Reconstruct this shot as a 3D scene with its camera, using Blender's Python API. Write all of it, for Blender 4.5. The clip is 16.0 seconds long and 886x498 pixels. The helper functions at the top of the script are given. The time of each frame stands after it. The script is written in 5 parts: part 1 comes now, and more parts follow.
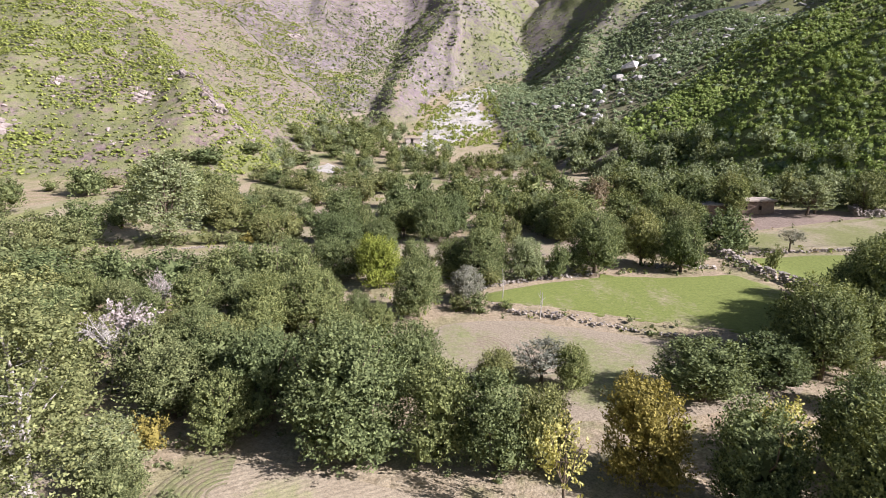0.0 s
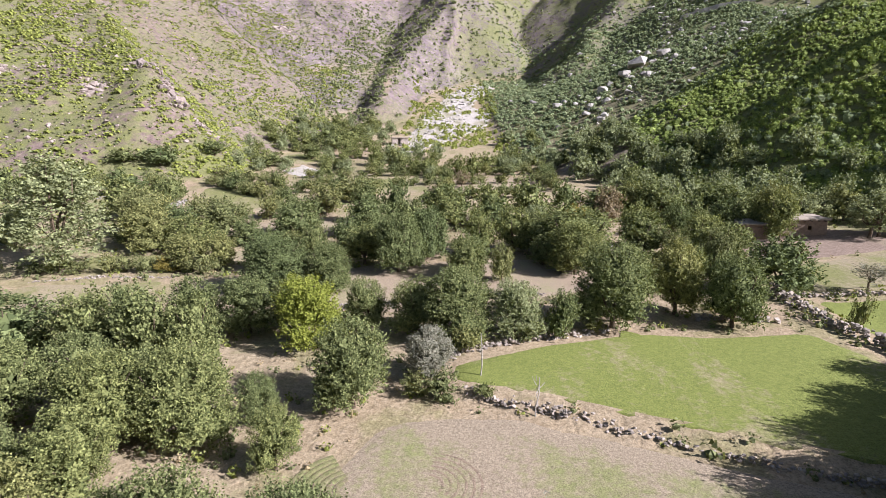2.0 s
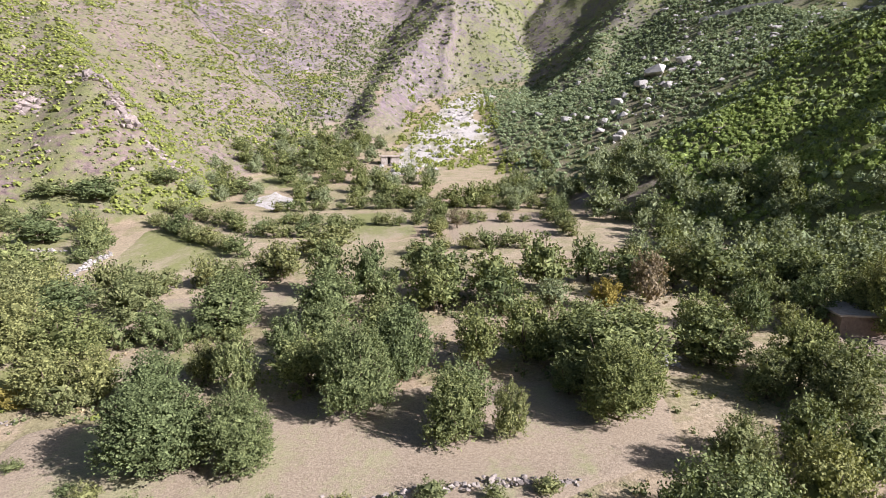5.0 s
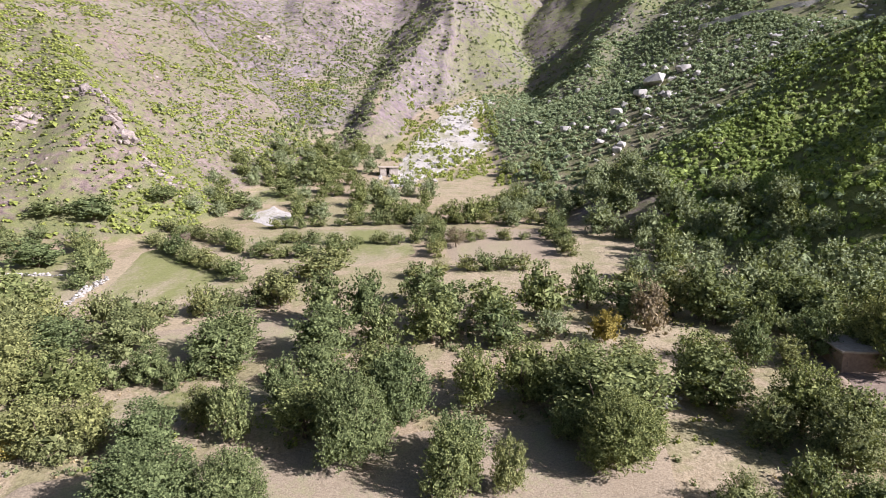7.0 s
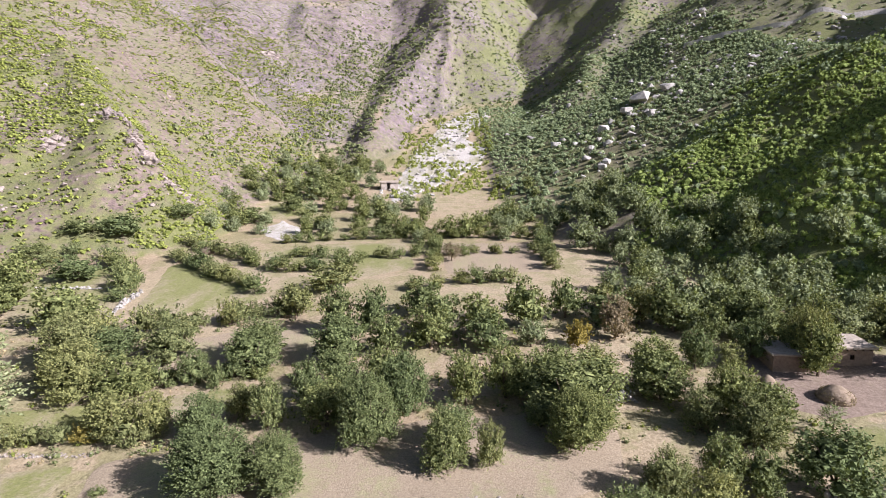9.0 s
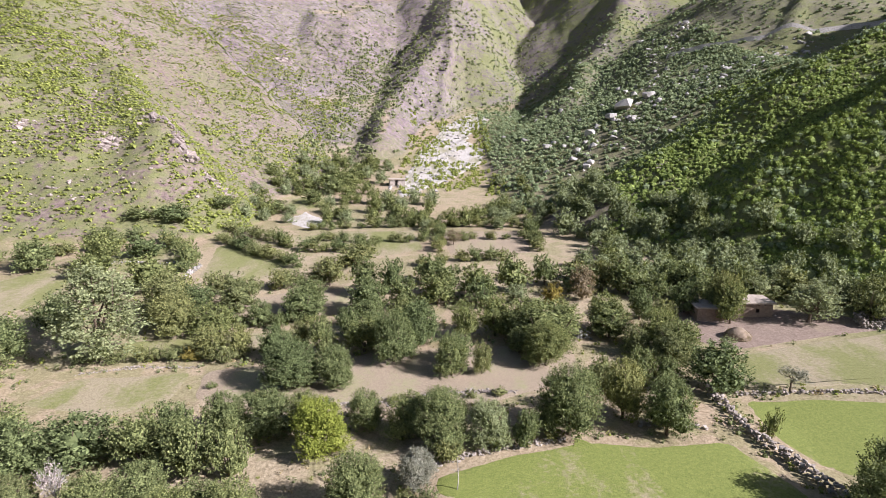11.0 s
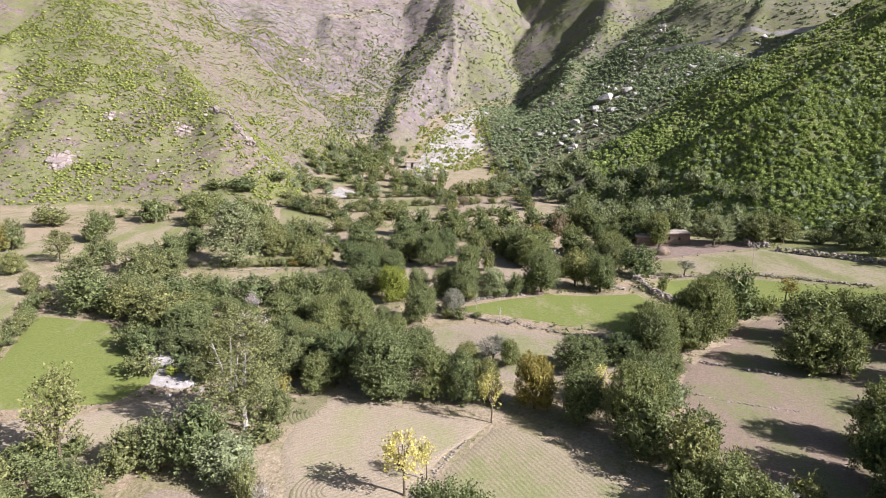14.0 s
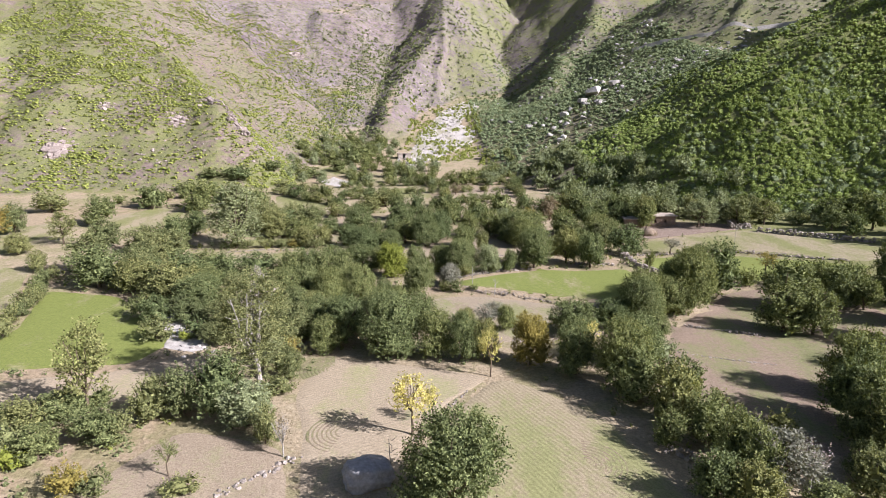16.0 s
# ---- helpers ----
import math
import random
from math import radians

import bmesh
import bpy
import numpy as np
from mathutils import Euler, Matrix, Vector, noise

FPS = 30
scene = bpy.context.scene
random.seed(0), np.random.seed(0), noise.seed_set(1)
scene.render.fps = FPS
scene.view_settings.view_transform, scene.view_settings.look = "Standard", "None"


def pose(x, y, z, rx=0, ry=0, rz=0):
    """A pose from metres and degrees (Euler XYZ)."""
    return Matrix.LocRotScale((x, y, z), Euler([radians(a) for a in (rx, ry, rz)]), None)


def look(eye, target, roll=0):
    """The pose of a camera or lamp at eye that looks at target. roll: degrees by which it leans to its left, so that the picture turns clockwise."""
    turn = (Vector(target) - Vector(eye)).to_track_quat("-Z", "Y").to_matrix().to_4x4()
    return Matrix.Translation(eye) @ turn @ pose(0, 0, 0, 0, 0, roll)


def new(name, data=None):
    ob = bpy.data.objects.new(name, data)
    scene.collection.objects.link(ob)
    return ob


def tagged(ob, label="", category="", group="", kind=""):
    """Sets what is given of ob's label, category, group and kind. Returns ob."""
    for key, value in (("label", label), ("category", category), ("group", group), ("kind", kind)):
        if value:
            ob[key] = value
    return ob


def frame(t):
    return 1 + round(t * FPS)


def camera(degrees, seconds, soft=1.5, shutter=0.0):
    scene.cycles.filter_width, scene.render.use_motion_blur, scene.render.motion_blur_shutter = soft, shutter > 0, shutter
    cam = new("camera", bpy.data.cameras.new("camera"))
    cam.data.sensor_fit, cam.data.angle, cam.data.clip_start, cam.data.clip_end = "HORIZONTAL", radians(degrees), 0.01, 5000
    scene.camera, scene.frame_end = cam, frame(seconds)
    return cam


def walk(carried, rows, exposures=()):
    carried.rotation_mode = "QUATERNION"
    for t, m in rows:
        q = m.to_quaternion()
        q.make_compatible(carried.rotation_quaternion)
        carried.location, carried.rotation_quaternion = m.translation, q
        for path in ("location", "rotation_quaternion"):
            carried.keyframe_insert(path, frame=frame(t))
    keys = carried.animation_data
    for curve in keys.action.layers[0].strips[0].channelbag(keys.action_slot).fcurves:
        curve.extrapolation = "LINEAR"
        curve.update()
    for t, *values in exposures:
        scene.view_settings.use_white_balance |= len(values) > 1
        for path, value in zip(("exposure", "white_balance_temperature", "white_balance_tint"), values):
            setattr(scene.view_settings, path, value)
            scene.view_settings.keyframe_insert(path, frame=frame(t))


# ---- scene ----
cam = camera(74.3, 16.0, soft=0.5)
PATH = [
    (0, (0.221, 1.51, 15.488), (0.209, 3.471, 15.093), -0.9),
    (0.5, (1.144, 5.703, 15.443), (1.136, 7.663, 15.047), -0.6),
    (1, (1.799, 9.609, 15.383), (1.793, 11.57, 14.986), -0.5),
    (1.5, (2.35, 13.638, 15.383), (2.345, 15.598, 14.986), -0.4),
    (2, (2.865, 17.443, 15.368), (2.857, 19.403, 14.972), -0.4),
    (2.5, (3.288, 21.511, 15.564), (3.279, 23.472, 15.167), -0.3),
    (3, (3.69, 25.532, 16.429), (3.68, 27.492, 16.033), -0.3),
    (3.5, (4.06, 29.711, 17.503), (4.049, 31.671, 17.108), -0.2),
    (4, (4.086, 33.236, 18.206), (4.076, 35.198, 17.817), -0.4),
    (5.0, (4.2, 37.0, 19.7), (4.19, 38.96, 19.305), -0.35),
    (6.5, (4.382, 38.124, 21.611), (4.373, 40.083, 21.208), -0.3),
    (7, (4.411, 38.066, 22.521), (4.401, 40.026, 22.124), -0.5),
    (7.5, (4.575, 36.967, 23.53), (4.565, 38.928, 23.136), -0.6),
    (8, (4.67, 34.988, 24.524), (4.663, 36.95, 24.134), -0.6),
    (8.5, (4.726, 32.394, 25.459), (4.721, 34.356, 25.074), -0.6),
    (9, (4.695, 29.36, 25.949), (4.691, 31.322, 25.564), -0.6),
    (9.2, (4.634, 27.864, 26.011), (4.631, 29.827, 25.628), -0.6),
    (11.3, (3.657, 7.829, 26.692), (3.656, 9.791, 26.307), -0.2),
    (11.5, (3.469, 5.782, 26.708), (3.469, 7.744, 26.321), -0.3),
    (12, (2.948, 0.34, 26.69), (2.948, 2.302, 26.303), -0.3),
    (12.5, (2.421, -5.2, 26.505), (2.422, -3.237, 26.121), -0.3),
    (13, (1.864, -11.022, 25.671), (1.865, -9.059, 25.285), -0.3),
    (13.5, (1.16, -17.246, 24.591), (1.163, -15.285, 24.199), -0.4),
    (14, (0.697, -22.71, 23.968), (0.697, -20.749, 23.575), -0.5),
    (14.5, (0.168, -25.425, 23.904), (0.166, -23.464, 23.513), -0.4),
    (15, (-0.279, -25.913, 23.841), (-0.279, -23.952, 23.45), -0.5),
    (15.5, (-0.496, -26.064, 23.111), (-0.495, -24.103, 22.72), -0.5),
    (16, (-0.498, -26.428, 21.77), (-0.459, -24.469, 21.37), -0.5),
]
walk(cam, [(t, look(eye, target, roll)) for t, eye, target, roll in PATH], ((0, 1.0, 6080, 20), (16, 1.0, 6080, 20)))
SUN = Vector((0.905, -0.427, 0.0)).normalized()
SUN_UP = radians(31.5)

world = bpy.data.worlds.new("sky")
scene.world = world
world.use_nodes = True
sky = world.node_tree.nodes.new("ShaderNodeTexSky")
sky.sky_type, sky.sun_disc = "NISHITA", False
sky.sun_elevation, sky.sun_rotation = SUN_UP, math.atan2(SUN.x, SUN.y)
sky.dust_density, sky.air_density = 2.0, 1.2
world.node_tree.links.new(sky.outputs[0], world.node_tree.nodes["Background"].inputs[0])
world.node_tree.nodes["Background"].inputs[1].default_value = 0.042
lamp = new("sun", bpy.data.lights.new("sun", "SUN"))
lamp.data.energy, lamp.data.angle, lamp.data.color = 5.6, radians(0.5), (1.0, 0.955, 0.93)
lamp.matrix_world = look(Vector((0, 0, 200)) + 100 * Vector((SUN.x * math.cos(SUN_UP), SUN.y * math.cos(SUN_UP), math.sin(SUN_UP))), (0, 0, 200))


# ---- materials ----
def material(name, rough=0.85):
    m = bpy.data.materials.new(name)
    m.use_nodes = True
    shader = m.node_tree.nodes["Principled BSDF"]
    shader.inputs["Roughness"].default_value = rough
    shader.inputs["Specular IOR Level"].default_value = 0.25
    return m, m.node_tree, shader


def node(tree, kind, **values):
    n = tree.nodes.new(kind)
    for key, value in values.items():
        n.inputs[key].default_value = value
    return n


def place(tree):
    return tree.nodes.new("ShaderNodeNewGeometry").outputs["Position"]


def noise_node(tree, scale, detail=4.0, rough=0.6, vector=None):
    n = node(tree, "ShaderNodeTexNoise", Scale=scale, Detail=detail, Roughness=rough)
    tree.links.new(vector or place(tree), n.inputs["Vector"])
    return n.outputs["Fac"]


def ramp(tree, value, stops):
    n = tree.nodes.new("ShaderNodeValToRGB")
    while len(n.color_ramp.elements) < len(stops):
        n.color_ramp.elements.new(0.5)
    for e, (at, colour) in zip(n.color_ramp.elements, stops):
        e.position = at
        e.color = (*colour, 1.0) if isinstance(colour, tuple) else (colour, colour, colour, 1.0)
    tree.links.new(value, n.inputs[0])
    return n.outputs[0]


def mix(tree, fac, a, b, blend="MIX"):
    n = tree.nodes.new("ShaderNodeMix")
    n.data_type, n.blend_type = "RGBA", blend
    for slot, value in ((0, fac), (6, a), (7, b)):
        if isinstance(value, (int, float)):
            n.inputs[slot].default_value = value
        elif isinstance(value, tuple):
            n.inputs[slot].default_value = (*value, 1.0)
        else:
            tree.links.new(value, n.inputs[slot])
    return n.outputs[2]


def bump(tree, shader, value, strength, distance):
    n = node(tree, "ShaderNodeBump", Strength=strength, Distance=distance)
    tree.links.new(value, n.inputs["Height"])
    tree.links.new(n.outputs[0], shader.inputs["Normal"])


def leaf_material(name, dark, light, random_hue=0.5):
    """Leaves that differ one from another and from tree to tree, and let some light through."""
    m, tree, shader = material(name, 0.75)
    shader.inputs["Specular IOR Level"].default_value = 0.10
    island = tree.nodes.new("ShaderNodeNewGeometry").outputs["Random Per Island"]
    colour = ramp(tree, island, [(0.0, dark), (0.75, light), (1.0, tuple(min(1, 1.25 * c) for c in light))])
    thing = tree.nodes.new("ShaderNodeObjectInfo").outputs["Random"]
    tone = ramp(tree, thing, [(0.0, (0.75, 0.82, 0.85)), (0.5, (1.0, 1.0, 1.0)), (1.0, (1.12, 1.08, 0.97))])
    colour = mix(tree, random_hue, colour, mix(tree, 1.0, colour, tone, "MULTIPLY"))
    tree.links.new(colour, shader.inputs["Base Color"])
    through_leaf = tree.nodes.new("ShaderNodeBsdfTranslucent")
    tree.links.new(mix(tree, 1.0, colour, (1.3, 1.25, 0.6), "MULTIPLY"), through_leaf.inputs["Color"])
    both = node(tree, "ShaderNodeMixShader", Fac=0.18)
    tree.links.new(shader.outputs[0], both.inputs[1])
    tree.links.new(through_leaf.outputs[0], both.inputs[2])
    tree.links.new(both.outputs[0], tree.nodes["Material Output"].inputs["Surface"])
    return m


LEAF = {
    "green": leaf_material("green_leaves", (0.056, 0.074, 0.028), (0.206, 0.236, 0.097), 1.0),
    "olive": leaf_material("olive_leaves", (0.068, 0.081, 0.032), (0.236, 0.252, 0.106), 1.0),
    "lime": leaf_material("lime_leaves", (0.15, 0.182, 0.03), (0.275, 0.305, 0.06), 0.4),
    "yellow": leaf_material("yellow_leaves", (0.34, 0.315, 0.095), (0.56, 0.51, 0.18), 0.4),
    "gold": leaf_material("golden_leaves", (0.16, 0.135, 0.034), (0.31, 0.255, 0.07), 0.4),
    "pale": leaf_material("pale_leaves", (0.135, 0.162, 0.084), (0.265, 0.298, 0.155), 0.6),
    "grey": leaf_material("grey_leaves", (0.13, 0.135, 0.10), (0.25, 0.25, 0.195), 0.4),
    "dead": leaf_material("withered_leaves", (0.25, 0.21, 0.195), (0.45, 0.395, 0.375), 0.0),
    "brown": leaf_material("brown_leaves", (0.14, 0.115, 0.075), (0.26, 0.215, 0.14), 0.4),
    "shrub": leaf_material("hill_shrub_leaves", (0.120, 0.148, 0.034), (0.245, 0.275, 0.072), 0.0),
    "shrub_dark": leaf_material("hill_thicket_leaves", (0.088, 0.106, 0.046), (0.185, 0.208, 0.096), 0.0),
    "thicket": leaf_material("bright_thicket_leaves", (0.115, 0.160, 0.042), (0.245, 0.305, 0.088), 0.0),
    # grey-green scrub, greyed further so that its colour carries the valley haze
    "thicket_hazed": leaf_material("hazed_grey_thicket_leaves", (0.120, 0.160, 0.080), (0.235, 0.282, 0.150), 0.0),
    "dry": leaf_material("dry_grass_blades", (0.20, 0.155, 0.09), (0.38, 0.31, 0.18), 0.0),
}


def bark_material(name, dark, light):
    m, tree, shader = material(name, 0.9)
    grain = noise_node(tree, 9.0, 5)
    tree.links.new(ramp(tree, grain, [(0.3, dark), (0.7, light)]), shader.inputs["Base Color"])
    bump(tree, shader, grain, 0.5, 0.03)
    return m


BARK = bark_material("brown_bark", (0.06, 0.045, 0.03), (0.17, 0.13, 0.09))
PALE_BARK = bark_material("pale_bark", (0.22, 0.20, 0.17), (0.50, 0.47, 0.42))


def ground_material():
    """Soil on the flat, broken pinkish rock and scree on the slopes, low turf and dark tufts in patches."""
    m, tree, shader = material("valley_and_hill_ground", 0.95)
    big, mid, fine = noise_node(tree, 0.045, 5), noise_node(tree, 0.35, 6), noise_node(tree, 3.5, 5)
    soil = ramp(tree, fine, [(0.25, (0.212, 0.170, 0.105)), (0.5, (0.320, 0.264, 0.172)), (0.8, (0.44, 0.374, 0.262))])
    rock = ramp(tree, noise_node(tree, 0.7, 9, 0.72), [(0.32, (0.080, 0.062, 0.057)), (0.46, (0.174, 0.137, 0.123)), (0.6, (0.254, 0.205, 0.184)), (0.76, (0.40, 0.335, 0.30))])
    # purplish rock of the massif, with distance haze put into its bluish tone
    hazed_rock = ramp(tree, noise_node(tree, 0.35, 9, 0.74), [(0.34, (0.075, 0.062, 0.068)), (0.46, (0.165, 0.135, 0.142)), (0.58, (0.238, 0.197, 0.200)), (0.76, (0.38, 0.325, 0.322))])
    normal = tree.nodes.new("ShaderNodeNewGeometry").outputs["Normal"]
    split = tree.nodes.new("ShaderNodeSeparateXYZ")
    tree.links.new(normal, split.inputs[0])
    steep = ramp(tree, split.outputs[2], [(0.88, 1.0), (0.97, 0.0)])
    where = tree.nodes.new("ShaderNodeSeparateXYZ")
    tree.links.new(place(tree), where.inputs[0])

    def rising(value, low, high):
        n = node(tree, "ShaderNodeMapRange")
        n.inputs["From Min"].default_value, n.inputs["From Max"].default_value = low, high
        tree.links.new(value, n.inputs["Value"])
        return n.outputs[0]

    def times(a, b):
        return mix(tree, 1.0, a, b, "MULTIPLY")

    # how far up and behind the sunny hill a place lies, with a ragged edge
    lean = node(tree, "ShaderNodeVectorMath")
    lean.operation = "DOT_PRODUCT"
    lean.inputs[1].default_value = (0.64, 0.77, 0.0)
    tree.links.new(place(tree), lean.inputs[0])
    ragged = tree.nodes.new("ShaderNodeMath")
    ragged.operation = "MULTIPLY_ADD"
    tree.links.new(big, ragged.inputs[0])
    ragged.inputs[1].default_value = 26.0
    tree.links.new(lean.outputs["Value"], ragged.inputs[2])
    behind = times(rising(lean.outputs["Value"], 136.0, 140.0), rising(where.outputs[1], 222.0, 236.0))
    base = mix(tree, steep, soil, mix(tree, behind, rock, hazed_rock))
    base = mix(tree, ramp(tree, noise_node(tree, 0.02, 4), [(0.42, 0.0), (0.6, 0.8)]), base, times(base, (0.92, 0.86, 0.85)))
    turf = ramp(tree, fine, [(0.25, (0.092, 0.112, 0.028)), (0.55, (0.150, 0.172, 0.048)), (0.85, (0.225, 0.232, 0.085))])
    grassy = ramp(tree, mix(tree, 0.5, big, mid), [(0.435, 0.0), (0.54, 0.8)])
    # turf thins out on the east flank, on the massif and on the flat; it is thick on the shady side
    dry = times(rising(ragged.outputs[0], 96.0, 112.0), rising(where.outputs[0], 30.0, 0.0))
    bare = mix(tree, 1.0, mix(tree, 0.45, mix(tree, 0.72, (0.0, 0.0, 0.0), dry), times(behind, rising(where.outputs[0], 20.0, -10.0))), mix(tree, 1.0, (0.42, 0.42, 0.42), ramp(tree, split.outputs[2], [(0.955, 0.0), (0.985, 1.0)]), "MULTIPLY"), "LIGHTEN")
    green_side = mix(tree, 1.0, times(rising(where.outputs[0], 40.0, 56.0), rising(where.outputs[1], 190.0, 160.0)), times(times(rising(where.outputs[0], 18.0, 34.0), rising(where.outputs[1], 150.0, 165.0)), times(rising(where.outputs[1], 330.0, 270.0), (0.5, 0.5, 0.5))), "LIGHTEN")
    grown = mix(tree, 1.0, grassy, bare, "SUBTRACT")
    base = mix(tree, mix(tree, 0.8, grown, green_side, "LIGHTEN"), base, turf)
    tufts = mix(tree, 0.3, noise_node(tree, 0.9, 3, 0.5), noise_node(tree, 0.12, 3))
    base = mix(tree, times(steep, ramp(tree, tufts, [(0.485, 0.0), (0.54, 0.6)])), base, ramp(tree, fine, [(0.3, (0.105, 0.115, 0.05)), (0.7, (0.19, 0.195, 0.09))]))
    base = mix(tree, 0.7, base, times(base, ramp(tree, noise_node(tree, 11.0, 3), [(0.36, 0.62), (0.5, 1.0), (0.66, 1.2)])))
    tree.links.new(base, shader.inputs["Base Color"])
    bump(tree, shader, mix(tree, 0.25, noise_node(tree, 0.5, 8, 0.6), fine), 0.6, 0.6)
    return m


GROUND = ground_material()


def field_material(name, soil, crop, bare, furrow=0.0, turn=0.0, grain=6.0, edge=-0.16):
    """Tilled or sown ground. soil and crop: dark and light tones; bare: how much of the soil shows; furrows run at the angle turn.
    The crop thins out towards the field's margin."""
    m, tree, shader = material(name, 0.95)
    fine, speck = noise_node(tree, grain, 6, 0.7), noise_node(tree, 15.0, 3, 0.6)
    ground = ramp(tree, fine, [(0.30, soil[0]), (0.70, soil[1])])
    growth = ramp(tree, noise_node(tree, grain * 0.6, 6, 0.7), [(0.30, crop[0]), (0.70, crop[1])])
    rows = node(tree, "ShaderNodeMapping", Rotation=(0, 0, radians(turn)), Scale=(1.0, 0.35, 1.0))
    tree.links.new(place(tree), rows.inputs["Vector"])
    patch = mix(tree, 0.35, noise_node(tree, 0.22, 5, 0.6, rows.outputs[0]), noise_node(tree, 2.2, 5, 0.7))
    inner = tree.nodes.new("ShaderNodeAttribute")
    inner.attribute_name = "inner"
    margin = node(tree, "ShaderNodeMapRange")
    tree.links.new(inner.outputs["Fac"], margin.inputs["Value"])
    margin.inputs["From Max"].default_value = 2.6
    margin.inputs["To Min"].default_value, margin.inputs["To Max"].default_value = edge, 0.0
    reach = tree.nodes.new("ShaderNodeMath")
    tree.links.new(patch, reach.inputs[0])
    tree.links.new(margin.outputs[0], reach.inputs[1])
    base = mix(tree, ramp(tree, reach.outputs[0], [(0.30 + 0.3 * bare, 0.0), (0.42 + 0.3 * bare, 0.9)]), ground, growth)
    base = mix(tree, 0.8, base, mix(tree, 1.0, base, ramp(tree, speck, [(0.36, 0.62), (0.5, 1.0), (0.66, 1.22)]), "MULTIPLY"))
    relief = fine
    if furrow:
        turned = node(tree, "ShaderNodeMapping", Rotation=(0, 0, radians(turn)))
        tree.links.new(place(tree), turned.inputs["Vector"])
        wave = node(tree, "ShaderNodeTexWave", Scale=0.85, Distortion=4.5, Detail=3.0)
        wave.inputs["Detail Scale"].default_value = 0.22
        tree.links.new(turned.outputs[0], wave.inputs["Vector"])
        base = mix(tree, furrow * 0.6, base, mix(tree, 1.0, base, ramp(tree, wave.outputs["Fac"], [(0.1, 0.78), (0.8, 1.05)]), "MULTIPLY"))
        relief = mix(tree, 0.5 * furrow, fine, wave.outputs["Fac"])
    tree.links.new(base, shader.inputs["Base Color"])
    bump(tree, shader, relief, 0.45, 0.12)
    return m


TAN = field_material("ploughed_tan_soil", ((0.25, 0.202, 0.135), (0.42, 0.355, 0.25)), ((0.22, 0.225, 0.10), (0.36, 0.345, 0.18)), 0.58, 0.45, 62)
TILLED = field_material("tilled_greening_soil", ((0.22, 0.182, 0.112), (0.36, 0.31, 0.205)), ((0.165, 0.178, 0.068), (0.275, 0.28, 0.125)), 0.44, 0.45, -28)
PINK = field_material("dry_pinkish_soil", ((0.205, 0.160, 0.108), (0.375, 0.31, 0.222)), ((0.21, 0.21, 0.10), (0.34, 0.32, 0.185)), 0.62, 0.0, 20)
STUBBLE = field_material("stubble_soil", ((0.160, 0.118, 0.084), (0.31, 0.243, 0.178)), ((0.130, 0.150, 0.055), (0.235, 0.240, 0.105)), 0.5, 0.0, -35)
GREEN = field_material("young_wheat", ((0.22, 0.185, 0.11), (0.36, 0.31, 0.195)), ((0.106, 0.146, 0.021), (0.198, 0.234, 0.052)), 0.08, 0.0, -20, 6.0, -0.03)
MEADOW = field_material("thin_meadow", ((0.215, 0.182, 0.115), (0.36, 0.31, 0.205)), ((0.128, 0.145, 0.042), (0.22, 0.228, 0.085)), 0.38, 0.0, 10, 6.0, -0.06)
PATCHY = field_material("stubble_with_green_growth", ((0.20, 0.162, 0.112), (0.37, 0.31, 0.222)), ((0.15, 0.17, 0.06), (0.26, 0.27, 0.115)), 0.42, 0.0, -35)
YARD = field_material("trodden_yard_earth", ((0.15, 0.11, 0.085), (0.30, 0.235, 0.185)), ((0.20, 0.165, 0.11), (0.33, 0.28, 0.19)), 0.7, 0.0, 0, 3.0)


def stone_material(name, dark, light, tint=0.5):
    m, tree, shader = material(name, 0.9)
    grain = noise_node(tree, 3.0, 8, 0.7)
    base = ramp(tree, grain, [(0.3, dark), (0.7, light)])
    each = tree.nodes.new("ShaderNodeNewGeometry").outputs["Random Per Island"]
    base = mix(tree, 1.0, base, ramp(tree, each, [(0.0, 1.0 - tint), (1.0, 1.0)]), "MULTIPLY")
    tree.links.new(base, shader.inputs["Base Color"])
    bump(tree, shader, grain, 0.6, 0.08)
    return m


STONE = stone_material("dry_stone", (0.22, 0.19, 0.16), (0.52, 0.46, 0.40), 0.5)
WHITE_STONE = stone_material("pale_river_stone", (0.31, 0.29, 0.262), (0.60, 0.57, 0.525))
GRAVEL = field_material("white_stream_gravel", ((0.27, 0.25, 0.22), (0.54, 0.51, 0.47)), ((0.17, 0.17, 0.09), (0.30, 0.275, 0.17)), 0.58, 0.0, 0, 2.0)
MUD = stone_material("mud_plaster", (0.20, 0.145, 0.11), (0.34, 0.26, 0.20), 0.0)
ROOF_MUD = stone_material("pale_mud_roof", (0.27, 0.225, 0.18), (0.46, 0.40, 0.33), 0.0)
STRAW = stone_material("weathered_straw", (0.15, 0.112, 0.08), (0.29, 0.23, 0.165), 0.0)
DARK_WOOD = bark_material("dark_timber", (0.03, 0.025, 0.02), (0.09, 0.07, 0.05))
OUTCROP = stone_material("pinkish_outcrop_rock", (0.20, 0.165, 0.145), (0.43, 0.365, 0.325), 0.4)
# ---- the lie of the land ----
LATTICE = np.random.RandomState(7).rand(256, 256)


